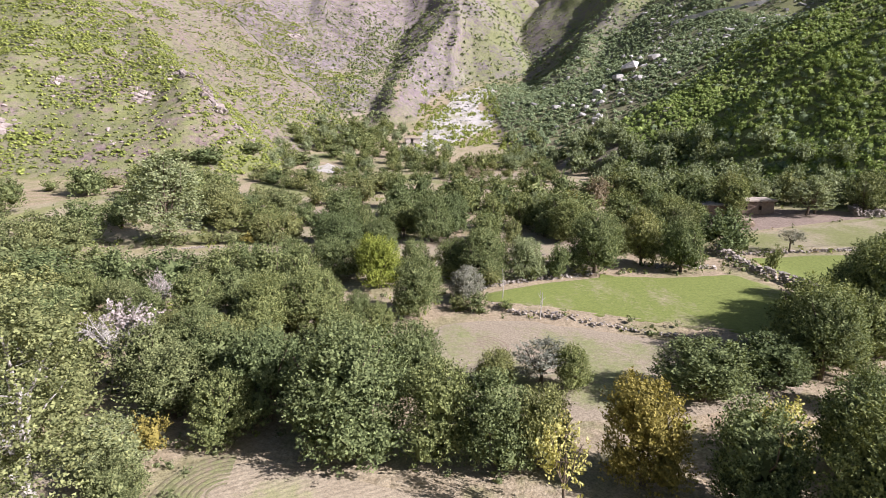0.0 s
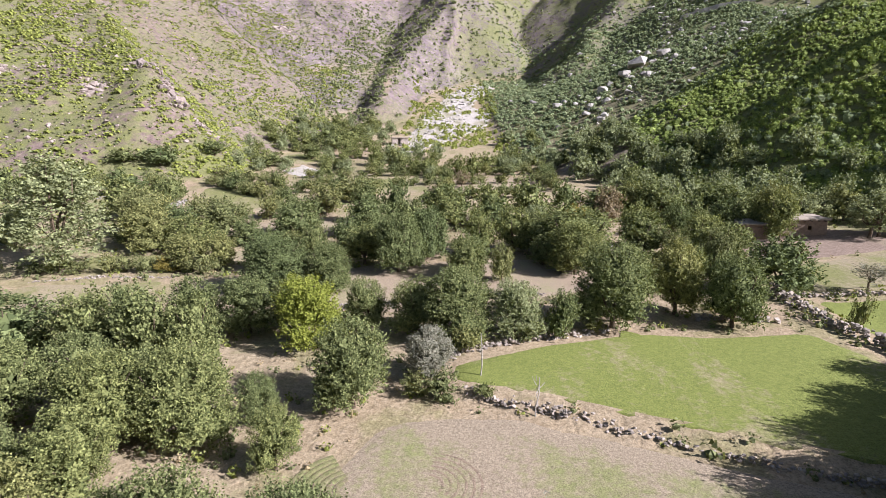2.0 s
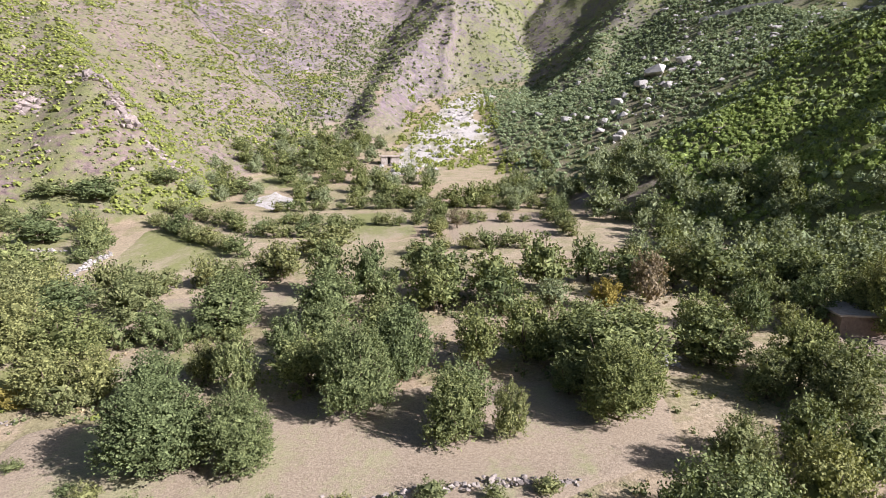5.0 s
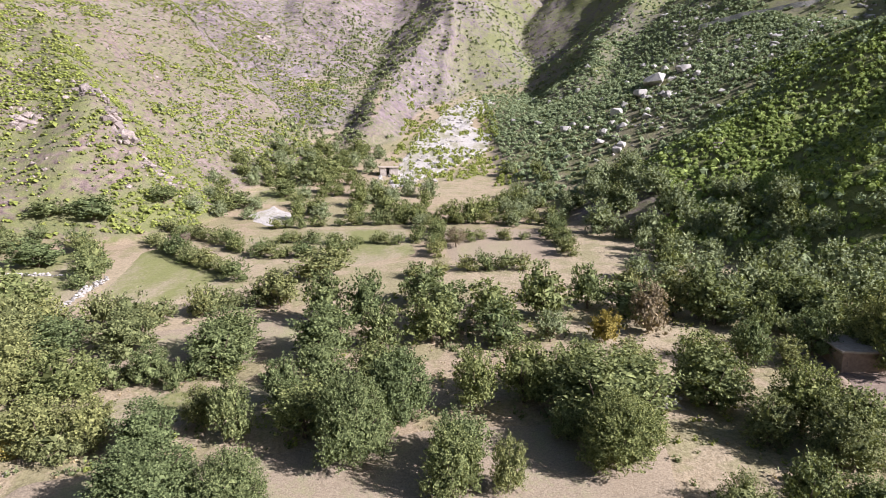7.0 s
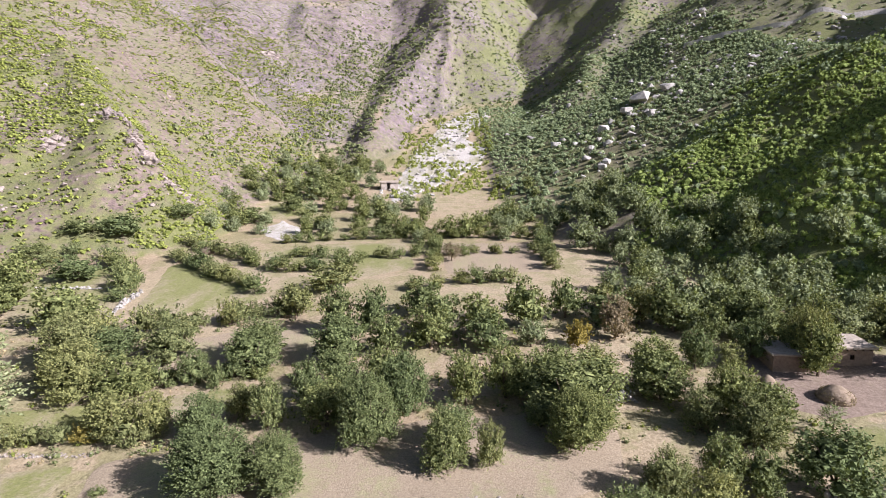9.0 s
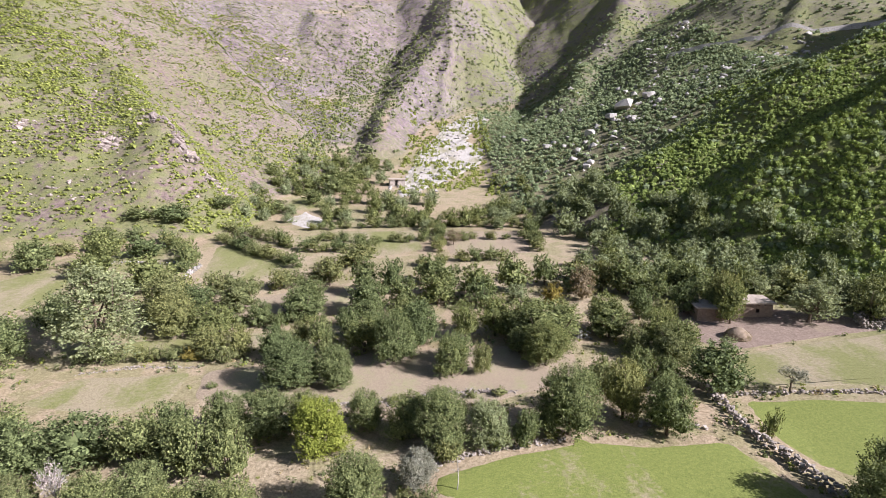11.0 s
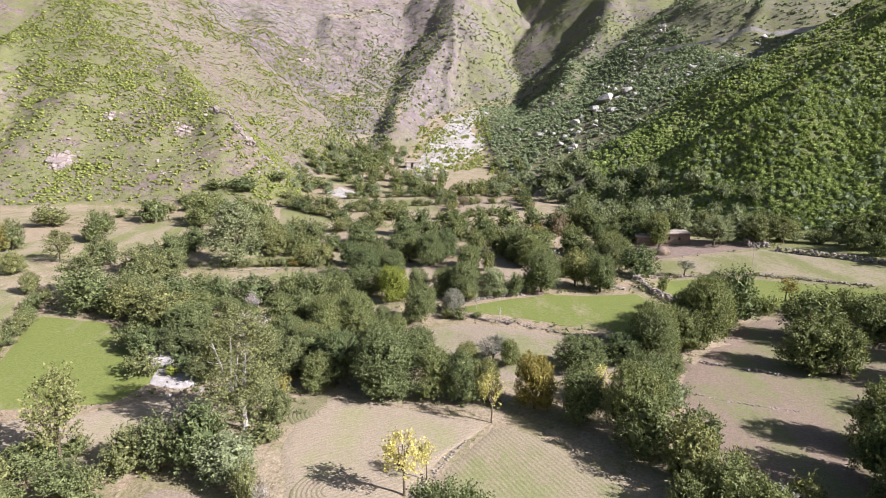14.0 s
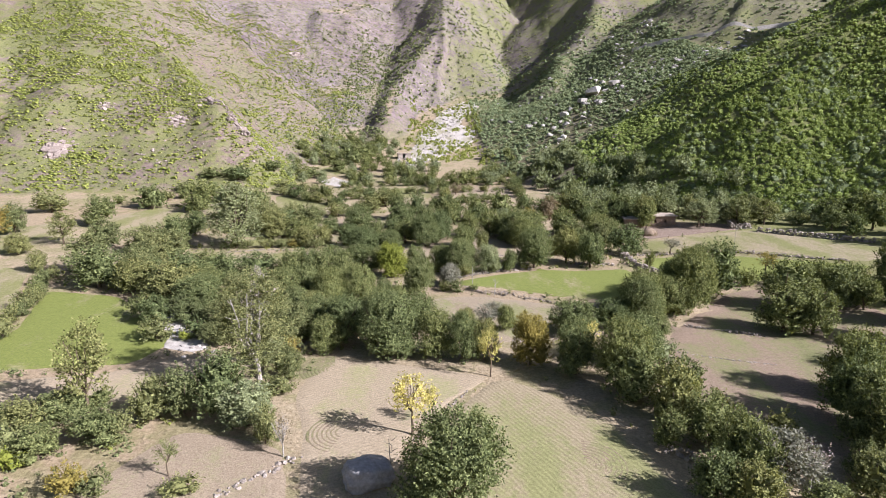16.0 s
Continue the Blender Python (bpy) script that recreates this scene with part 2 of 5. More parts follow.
def smooth_noise(x, y, size, seed=0):
    """Value noise in 0..1 with features of that size in metres."""
    u, v = np.asarray(x, float) / size + 31.7 * seed + 500.0, np.asarray(y, float) / size + 17.3 * seed + 500.0
    iu, iv = np.floor(u).astype(int), np.floor(v).astype(int)
    fu, fv = u - iu, v - iv
    fu, fv = fu * fu * (3 - 2 * fu), fv * fv * (3 - 2 * fv)
    a, b = LATTICE[iu % 256, iv % 256], LATTICE[(iu + 1) % 256, iv % 256]
    c, d = LATTICE[iu % 256, (iv + 1) % 256], LATTICE[(iu + 1) % 256, (iv + 1) % 256]
    return (a * (1 - fu) + b * fu) * (1 - fv) + (c * (1 - fu) + d * fu) * fv


def fractal(x, y, size, octaves=4, seed=0):
    total, gain, norm = 0.0, 1.0, 0.0
    for i in range(octaves):
        total, norm = total + gain * smooth_noise(x, y, size / 2 ** i, seed + i), norm + gain
        gain *= 0.55
    return total / norm


# Spurs and ridges: the crest from its foot upwards (x, y, z), then the fall of its left and right side and how far the sides bow and the crest is rounded.
SUNNY_SPURS = [
    ([(-43, 143, 6), (-56.5, 150.5, 22), (-65, 156.5, 30), (-80, 171, 38), (-100, 196, 54)], 0.72, 1.0, 0.0, 2.0),
    ([(-96, 124, 8), (-102, 136, 19), (-110, 160, 38), (-124, 200, 62)], 0.75, 0.75, 0.0, 3.0),
    ([(-122, 112, 10), (-140, 150, 40), (-152, 220, 72), (-180, 330, 140), (-240, 480, 230)], 0.8, 0.8),
    ([(-170, 60, 14), (-200, 90, 44), (-260, 160, 110), (-340, 300, 200)], 0.8, 0.8),
]
MIDDLE_SPURS = [
    ([(-25, 203, 13), (-20.5, 232, 27), (-16.5, 280, 44), (-7.6, 306, 59), (10, 354, 92), (18, 450, 150), (10, 620, 250)], 0.8, 1.05, 0.0, 4.0),
]
SHADY_SPURS = [
    ([(37, 137, 6), (47, 142, 15), (57, 147, 23), (71, 149, 30), (95, 156, 44), (130, 164, 62)], 0.62, 0.62, 0.0, 3.0),
    ([(45, 192, 20), (80, 182, 37), (110, 168, 50), (150, 168, 74), (230, 170, 130)], 0.65, 0.6),
    ([(44, 122, 7), (63, 120, 20), (86, 124, 32), (130, 132, 58), (220, 140, 120)], 0.62, 0.75),
    ([(46, 121, 8), (64, 119, 23.5), (84, 120, 35), (112, 124, 51)], 1.2, 0.85),
    ([(88, 84, 7), (116, 80, 26), (166, 76, 56), (240, 70, 110)], 0.75, 0.7),
    ([(112, 40, 6), (150, 30, 34), (240, 20, 100)], 0.8, 0.8),
    ([(56, 262, 44), (92, 320, 80), (130, 420, 145), (160, 560, 250)], 0.78, 0.7, 0.0, 3.0),
    ([(130, 230, 66), (190, 320, 130), (260, 420, 210)], 0.62, 0.62),
]
RIDGES = SUNNY_SPURS + MIDDLE_SPURS + SHADY_SPURS
FLOOR_Y = [-600, -60, 10, 45, 70, 100, 120, 150, 190, 215, 260, 320, 400, 520, 900]
FLOOR_Z = [-40, -3.0, 0.0, 1.0, 2.2, 4.0, 5.0, 6.6, 12.0, 17.0, 28.5, 45, 76, 140, 300]


def crest(x, y, nodes, fall_left, fall_right, bow=0.0, soft=0.0):
    best = np.full(np.shape(x), -1e3)
    for (ax, ay, az), (bx, by, bz) in zip(nodes, nodes[1:]):
        dx, dy = bx - ax, by - ay
        long2 = dx * dx + dy * dy
        s = np.clip(((x - ax) * dx + (y - ay) * dy) / long2, 0, 1)
        off = np.hypot(x - ax - s * dx, y - ay - s * dy)
        off = np.sqrt(off * off + soft * soft) - soft
        left = (dx * (y - ay) - dy * (x - ax)) > 0
        best = np.maximum(best, az + s * (bz - az) - np.where(left, fall_left, fall_right) * off - bow * off * off)
    return best


def swell(a, b, k):
    """The larger of two heights, with the seam rounded over k metres."""
    h = np.clip(0.5 + 0.5 * (a - b) / k, 0, 1)
    return b + (a - b) * h + k * h * (1 - h)


def floor_height(x, y):
    z = np.interp(y, FLOOR_Y, FLOOR_Z) + 0.035 * np.clip(-x - 22, 0, 60) + 0.045 * np.clip(x - 34, 0, 60)
    # the fan of boulders that climbs to the north-east
    z = z + 0.36 * np.clip(x - 17 - 0.1 * np.clip(190 - y, 0, 100), 0, 90) * np.clip((y - 140) / 35, 0, 1) * np.clip((280 - y) / 50, 0, 1)
    # the terrace of the green field, held by its dry-stone wall
    wall = np.interp(x, [0, 5, 14, 26], [47.5, 46.3, 42.0, 37.5])
    z = z + 0.5 * np.clip((y - wall) / 0.6, 0, 1) * np.clip((x - 1) / 3, 0, 1) * np.clip((34 - x) / 6, 0, 1) * np.clip((66 - y) / 6, 0, 1)
    return z + 0.35 * (fractal(x, y, 30, 2, 3) - 0.5)


def sunny_hill(x, y):
    """The long pink flank that looks east, cut off by a south face and falling away behind its crest line."""
    beyond = (x + 35) * 0.645 + (y - 205) * 0.763 - 2.0
    flank = 9.5 - 0.562 * (x + 36) + 0.308 * (y - 175) - 1.15 * (np.sqrt(np.clip(beyond, 0, None) ** 2 + 9) - 3)
    south = 6 + 0.68 * (y - 118) + 0.05 * np.clip(-x - 90, 0, 300)
    return -swell(-flank, -south, 6.0)


def massif(x, y):
    """The purplish mountainside behind."""
    return 57 + 0.5 * (y - 288) - 0.35 * (x + 63) + 5.0 * (np.abs(fractal(x, y * 0.45, 40, 3, 33) - 0.5) * 4 - 0.6)


def height(x, y):
    x, y = np.asarray(x, float), np.asarray(y, float)
    warp_x, warp_y = 7 * (fractal(x, y, 30, 3, 11) - 0.5), 7 * (fractal(x, y, 30, 3, 15) - 0.5)
    base = floor_height(x, y)
    hill = swell(sunny_hill(x + warp_x, y + warp_y), massif(x, y), 3.0)
    for ridge in RIDGES:
        hill = swell(hill, crest(x + warp_x, y + warp_y, *ridge), 3.0)
    rise = np.clip(hill - base, 0, 60)
    gullies = np.abs(fractal(x, y, 24, 4, 21) - 0.5) * 2
    hill = hill + np.clip(rise * 0.16, 0, 3.2) * (gullies - 0.3) + np.clip(rise * 0.12, 0, 1.8) * (fractal(x, y, 7, 3, 27) - 0.5)
    return swell(hill, base, 2.0)


def ground_at(x, y):
    return float(height(np.array([x]), np.array([y]))[0])
def mesh_of(name, verts, faces):
    """A mesh out of arrays of places and faces; faces of one size go in at one stroke."""
    me = bpy.data.meshes.new(name)
    if isinstance(faces, np.ndarray):
        verts, corners = np.asarray(verts, np.float32), faces.shape[1]
        me.vertices.add(len(verts))
        me.vertices.foreach_set("co", verts.reshape(-1))
        me.loops.add(faces.size)
        me.loops.foreach_set("vertex_index", faces.reshape(-1).astype(np.int32))
        me.polygons.add(len(faces))
        me.polygons.foreach_set("loop_start", np.arange(0, faces.size, corners, dtype=np.int32))
        me.update(calc_edges=True)
    else:
        me.from_pydata([tuple(v) for v in verts], [], [tuple(f) for f in faces])
    return me


def link(name, verts, faces, mat, parent=None, label="", smooth=False):
    """One mesh object out of arrays of places and faces."""
    me = mesh_of(name, verts, faces)
    if smooth:
        me.polygons.foreach_set("use_smooth", np.ones(len(me.polygons), bool))
    me.materials.append(mat)
    ob = new(name, me)
    if parent:
        ob.parent = parent
    return tagged(ob, label)


def part(name, bm, mat, parent, label="", smooth=False):
    """One bmesh as one mesh object under a thing or a part."""
    me = bpy.data.meshes.new(name)
    bm.to_mesh(me)
    bm.free()
    if smooth:
        me.polygons.foreach_set("use_smooth", np.ones(len(me.polygons), bool))
    me.materials.append(mat)
    ob = new(name, me)
    if parent:
        ob.parent = parent
    return tagged(ob, label)


# ---- ground ----
def steps(*stretches):
    return np.unique(np.concatenate([np.arange(a, b, s) for a, b, s in stretches]))


def build_ground():
    xs = steps((-1200, -400, 50), (-400, -190, 10), (-190, -80, 2.6), (-80, 80, 1.3), (80, 190, 2.6), (190, 400, 10), (400, 1201, 50))
    ys = steps((-900, -80, 40), (-80, -45, 4), (-45, 180, 1.3), (180, 330, 2.2), (330, 520, 4), (520, 1000, 20), (1000, 1501, 100))
    gx, gy = np.meshgrid(xs, ys)
    verts = np.stack([gx, gy, height(gx, gy)], -1).reshape(-1, 3)
    n, rows = len(xs), len(ys)
    a = (np.arange(rows - 1)[:, None] * n + np.arange(n - 1)[None]).reshape(-1)
    ob = link("ground", verts, np.stack([a, a + 1, a + n + 1, a + n], -1), GROUND, smooth=True)
    tagged(ob, "dry stony valley floor and scrubby pinkish mountain slopes", "ground", kind="structure")


build_ground()


FIELDS = []


def field(name, label, mat, corners, lift=0.05, rough=0.5):
    """A field laid over the ground inside a ring of corners, thinning out at its ragged edge."""
    ring, rng = [], random.Random(name + str(corners[0]))
    FIELDS.append(np.array(corners))
    for (ax, ay), (bx, by) in zip(corners, corners[1:] + corners[:1]):
        count = max(1, int(math.hypot(bx - ax, by - ay) / 0.9))
        ring += [(ax + (bx - ax) * i / count + rng.uniform(-rough, rough) * 0.5, ay + (by - ay) * i / count + rng.uniform(-rough, rough) * 0.5) for i in range(count)]
    ring = np.array(ring)
    ring = (ring + np.roll(ring, 1, 0) + np.roll(ring, -1, 0)) / 3
    mid = ring.mean(0)
    size = np.abs(ring - mid).max()
    shells = [1.0, 0.985, 0.97] + list(np.linspace(0.95, 0.0, max(4, int(size / 1.0)))[:-1])
    n, verts, faces, inner = len(ring), [], [], []
    arm = np.hypot(*(ring - mid).T)
    for k, s in enumerate(shells):
        p = mid + (ring - mid) * s
        z = height(p[:, 0], p[:, 1]) - (0.4 if k == 0 else 0.05) + (lift + 0.05) * np.clip((1 - s) * arm / 1.0, 0, 1)
        verts += [(*q, h) for q, h in zip(p, z)]
        inner += list((1 - s) * arm)
    for k in range(len(shells) - 1):
        for i in range(n):
            j = (i + 1) % n
            faces.append((k * n + i, k * n + j, (k + 1) * n + j, (k + 1) * n + i))
    verts.append((*mid, ground_at(*mid) + lift))
    inner.append(float(arm.min()))
    last = (len(shells) - 1) * n
    faces += [(last + i, last + (i + 1) % n, len(verts) - 1) for i in range(n)]
    ob = link(name, verts, faces, mat, smooth=True)
    ob.data.attributes.new("inner", "FLOAT", "POINT").data.foreach_set("value", np.array(inner, np.float32))
    return tagged(ob, label, "field", kind="structure")


# ---- trees ----
def rotate_towards(d):
    """Two directions across each direction d."""
    up = np.where(np.abs(d[:, 2:3]) > 0.9, [[1.0, 0, 0]], [[0, 0, 1.0]])
    u = np.cross(d, up)
    u /= np.linalg.norm(u, axis=1, keepdims=True)
    return u, np.cross(d, u)


def unit(v):
    return v / np.maximum(np.linalg.norm(v, axis=1, keepdims=True), 1e-9)


def leaf_cards(rng, at, along, length, width, facing=None):
    """A three-cornered leaf or leaf clump at each place, pointing along; its blade is turned to face the given way, or any way."""
    u, w = rotate_towards(along)
    if facing is None:
        spin = rng.uniform(0, 2 * np.pi, len(at))[:, None]
        across = u * np.cos(spin) + w * np.sin(spin)
    else:
        across = unit(np.cross(facing, along) + u * 1e-3)
    length, width = np.broadcast_to(length, len(at))[:, None], np.broadcast_to(width, len(at))[:, None]
    mid = at + along * length * 0.35
    verts = np.stack([mid + across * width, at + along * length, mid - across * width], 1).reshape(-1, 3)
    return verts, np.arange(len(at) * 3).reshape(-1, 3)


def ball(level):
    """The corners and faces of a coarse ball of radius one."""
    bm = bmesh.new()
    bmesh.ops.create_icosphere(bm, subdivisions=level, radius=1.0)
    co, tris = np.array([v.co[:] for v in bm.verts]), np.array([[v.index for v in f.verts] for f in bm.faces])
    bm.free()
    return co, tris


BALLS = {1: ball(1), 2: ball(2), 3: ball(3)}


def loose_faces(rng, verts, tris, spread=0.35, grow=1.12):
    """Each face of a body as a leaf clump of its own, tilted a little out of its place."""
    corners = verts[tris]
    size = np.linalg.norm(corners[:, 0] - corners[:, 1], axis=1)[:, None, None]
    middle = corners.mean(1, keepdims=True)
    corners = middle + (corners - middle) * grow + rng.normal(size=corners.shape) * size * spread * 0.5
    return corners.reshape(-1, 3), np.arange(3 * len(tris)).reshape(-1, 3)


def crown_arrays(seed, wide, high, leaves, size, lobes=9, shoots=0.9, upright=0.55, open_=0.0):
    """A crown of leafy shoots on several bulging lobes; its foot is at z = 0."""
    rng = np.random.RandomState(seed)
    ang = rng.uniform(0, 0.8, lobes) + np.arange(lobes) * 2.4
    level = np.linspace(0.17, 0.74, lobes)
    rng.shuffle(level)
    far = rng.uniform(0.44, 0.62, lobes) * np.sqrt(1.02 - level) * (0.5 * wide)
    centre = np.stack([np.cos(ang) * far, np.sin(ang) * far, level * high], -1)
    radius = rng.uniform(0.36, 0.47, lobes) * (1.12 - 0.42 * level) * 0.5 * wide
    centre[0], radius[0] = (0, 0, 0.54 * high), 0.72 * 0.5 * wide
    squash = np.array([1, 1, high / wide * 1.05])
    per, tuft = 8, 4
    count = leaves // (per * tuft)
    # shoots stand only where no other lobe covers them
    place_, way = [], []
    while sum(len(p) for p in place_) < count:
        which = rng.choice(lobes, count, p=radius ** 2 / (radius ** 2).sum())
        d = rng.normal(size=(count, 3))
        d[:, 2] = d[:, 2] * 0.9 + 0.12
        d = unit(d)
        p = centre[which] + d * radius[which][:, None] * squash
        apart = np.linalg.norm((p[:, None] - centre[None]) / squash, axis=2) / radius[None]
        apart[np.arange(count), which] = 2.0
        keep = (apart.min(1) > (0.7 if open_ else 0.93)) & (p[:, 2] > 0.03 * high)
        place_.append(p[keep])
        way.append(d[keep])
    p, d = np.concatenate(place_)[:count], np.concatenate(way)[:count]
    d = unit(np.repeat(d, tuft, 0) + rng.normal(size=(count * tuft, 3)) * 0.10)
    base = np.repeat(p, tuft, 0) + rng.normal(size=(count * tuft, 3)) * size * 0.9
    base -= d * (rng.uniform(0, 1, (len(d), 1)) ** 1.5) * 0.10 * wide * (2.4 if open_ else 1.0)
    grow = unit(d * (1 - upright) + np.array([0, 0, upright]) + rng.normal(size=d.shape) * 0.22)
    if open_:
        keep = smooth_noise(base[:, 0] * 3 + base[:, 2] * 2, base[:, 1] * 3 - base[:, 2], wide * 0.5, seed) > open_
        base, grow, d = base[keep], grow[keep], d[keep]
    side, _ = rotate_towards(grow)
    stretch = rng.uniform(0.45, 1.15, (len(base), 1))
    at, along, face = [], [], []
    for j in range(per):
        at.append(base + grow * (shoots * (j / per)) * stretch)
        along.append(unit(grow * 0.6 + side * (0.7 if j % 2 else -0.7) + rng.normal(size=base.shape) * 0.3 - np.array([0, 0, 0.12])))
        face.append(unit(d * 0.75 + np.array([0, 0, 0.35]) + rng.normal(size=base.shape) * 0.42))
    at, along, face = np.concatenate(at), np.concatenate(along), np.concatenate(face)
    low = at[:, 2] > 0.02 * high
    at, along, face = at[low], along[low], face[low]
    verts, faces = leaf_cards(rng, at, along, size * rng.uniform(0.7, 1.3, len(at)), size * 0.36 * rng.uniform(0.7, 1.2, len(at)), face)
    if not open_:
        # the dense inside of the crown
        co, tris = BALLS[3 if leaves > 14000 else 2 if leaves > 1500 else 1]
        body = co[None] * rng.uniform(0.50, 0.68, (lobes, len(co), 1)) * radius[:, None, None] * squash + centre[:, None]
        body[..., 2] = np.maximum(body[..., 2], 0.06 * high)
        more = (tris[None] + len(co) * np.arange(lobes)[:, None, None]).reshape(-1, 3)
        body, more = loose_faces(rng, body.reshape(-1, 3), more)
        verts, faces = np.concatenate([verts, body]), np.concatenate([faces, more + len(verts)])
    return verts, faces


def limb(bm, a, b, ra, rb, sides=6, bend=0.0, rng=random):
    """A tapered, slightly crooked limb from a to b."""
    a, b = Vector(a), Vector(b)
    way = (b - a).normalized()
    side = way.orthogonal().normalized()
    other = way.cross(side)
    rings = []
    for k in range(4):
        s = k / 3
        p = a.lerp(b, s) + (side * rng.uniform(-1, 1) + other * rng.uniform(-1, 1)) * bend * (b - a).length * (1 if 0 < k < 3 else 0)
        r = ra + (rb - ra) * s
        rings.append([bm.verts.new(p + (side * math.cos(2 * math.pi * i / sides) + other * math.sin(2 * math.pi * i / sides)) * r) for i in range(sides)])
    for lo, hi in zip(rings, rings[1:]):
        for i in range(sides):
            bm.faces.new((lo[i], lo[(i + 1) % sides], hi[(i + 1) % sides], hi[i]))
    bm.faces.new(rings[-1])


def trunk_mesh(seed, wide, high, foot, thick, limbs=6, twigs=3):
    rng, bm = random.Random(seed), bmesh.new()
    fork = foot + 0.12 * high
    limb(bm, (0, 0, -0.4), (rng.uniform(-0.1, 0.1), rng.uniform(-0.1, 0.1), fork), thick * 1.25, thick * 0.8, 8, 0.03, rng)
    for i in range(limbs):
        ang = i * 2.4 + rng.uniform(-0.4, 0.4)
        reach = wide * rng.uniform(0.18, 0.36)
        tip = (math.cos(ang) * reach, math.sin(ang) * reach, foot + high * rng.uniform(0.5, 0.88))
        limb(bm, (0, 0, fork - 0.1 * rng.random()), tip, thick * 0.55, thick * 0.14, 5, 0.07, rng)
        for k in range(twigs):
            s = rng.uniform(0.4, 0.9)
            p = Vector((0, 0, fork)).lerp(Vector(tip), s)
            q = p + Vector((rng.uniform(-1, 1), rng.uniform(-1, 1), rng.uniform(0.1, 1))) * wide * 0.16
            limb(bm, p, q, thick * 0.16, thick * 0.05, 4, 0.05, rng)
    me = bpy.data.meshes.new("trunk")
    bm.to_mesh(me)
    bm.free()
    return me


# shape: width, crown height, clear stem, leaves, leaf size, lobes, shoot, upright, openness, stem radius
SHAPES = {
    "near_broad": (6.0, 5.6, 0.2, 16000, 0.172, 14, 0.6, 0.45, 0.0, 0.19),
    "near_round": (4.4, 4.4, 0.2, 10500, 0.158, 11, 0.5, 0.5, 0.0, 0.15),
    "broad": (6.0, 5.6, 0.2, 7400, 0.25, 14, 0.7, 0.45, 0.0, 0.19),
    "round": (4.4, 4.4, 0.2, 4000, 0.235, 11, 0.6, 0.5, 0.0, 0.15),
    "far": (5.0, 4.7, 0.2, 1900, 0.36, 10, 0.6, 0.45, 0.0, 0.16),
    "bush": (2.6, 2.1, 0.0, 1150, 0.2, 6, 0.42, 0.5, 0.0, 0.06),
    "open": (4.2, 5.2, 1.0, 5200, 0.22, 11, 0.6, 0.3, 0.24, 0.12),
    "tall": (6.0, 9.6, 0.9, 22000, 0.16, 20, 0.6, 0.3, 0.16, 0.20),
    "tall_far": (6.0, 9.6, 0.9, 11000, 0.28, 18, 0.8, 0.35, 0.22, 0.20),
    "airy": (3.2, 3.4, 1.5, 2200, 0.21, 9, 0.6, 0.4, 0.42, 0.09),
    "bare": (4.2, 3.4, 1.0, 1500, 0.2, 9, 0.5, 0.5, 0.45, 0.11),
}
NAMES = {"bush": "shrub", "bare": "bare_tree"}
MESHES = {}


def tree_meshes(shape, tone, variant):
    key = (shape, tone, variant)
    if key not in MESHES:
        wide, high, foot, leaves, size, lobes, shoots, upright, open_, thick = SHAPES[shape]
        seed = 100 * variant + len(shape) * 7 + 3
        verts, faces = crown_arrays(seed, wide, high, leaves, size, lobes, shoots, upright, open_)
        crown = mesh_of("crown", verts + [0, 0, foot], faces)
        crown.materials.append(LEAF[tone])
        stem = trunk_mesh(seed, wide, high, foot, thick, 14 if shape == "bare" else 6 if open_ else 4, 12 if shape == "bare" else 4 if open_ else 0)
        stem.materials.append(PALE_BARK if shape in ("bare", "tall") else BARK)
        MESHES[key] = (crown, stem)
    return MESHES[key]


WORDS = {
    "green": "dense dark-green", "olive": "olive-green", "lime": "bright yellow-green", "yellow": "bright yellow autumn",
    "gold": "golden-brown autumn", "pale": "pale grey-green", "grey": "dusty grey-green", "brown": "rusty brown drying", "dead": "withered pinkish-grey",
}
KINDS = {
    "broad": "broad-crowned orchard tree beside terraced fields", "near_broad": "broad-crowned orchard tree beside terraced fields",
    "near_round": "round-crowned orchard tree among terraced fields", "round": "round-crowned orchard tree among terraced fields",
    "far": "orchard tree further up the valley", "bush": "low bush on a terrace edge", "open": "loose-crowned tree with visible limbs",
    "tall": "tall tree with a loose crown and pale trunk", "tall_far": "tall spreading tree with a loose crown up the valley", "airy": "slender young tree with thin foliage", "bare": "nearly leafless tree with pale branches",
}
PLANTED = [0]


def tree(x, y, wide, high, shape="round", tone="green"):
    """One tree or bush of that spread and full height, standing on the ground."""
    PLANTED[0] += 1
    i = PLANTED[0]
    crown, stem = tree_meshes(shape, tone, i % (4 if tone == "green" else 2))
    w, h, foot = SHAPES[shape][:3]
    name = NAMES.get(shape, "tree")
    base = new(name)
    rng = random.Random(i)
    sideways = wide / w * 0.96
    base.matrix_basis = Matrix.LocRotScale((x, y, ground_at(x, y)), Euler((0, 0, rng.uniform(0, 6.28))), (sideways, sideways * rng.uniform(0.92, 1.08), high / (h + foot) * 0.95))
    for label, me in (("trunk", stem), ("crown", crown)):
        ob = new(label, me)
        ob.parent = base
    tagged(base, WORDS[tone] + " " + KINDS[shape], "shrub" if shape == "bush" else "tree", "bushes on the terraces" if shape == "bush" else "orchard trees")


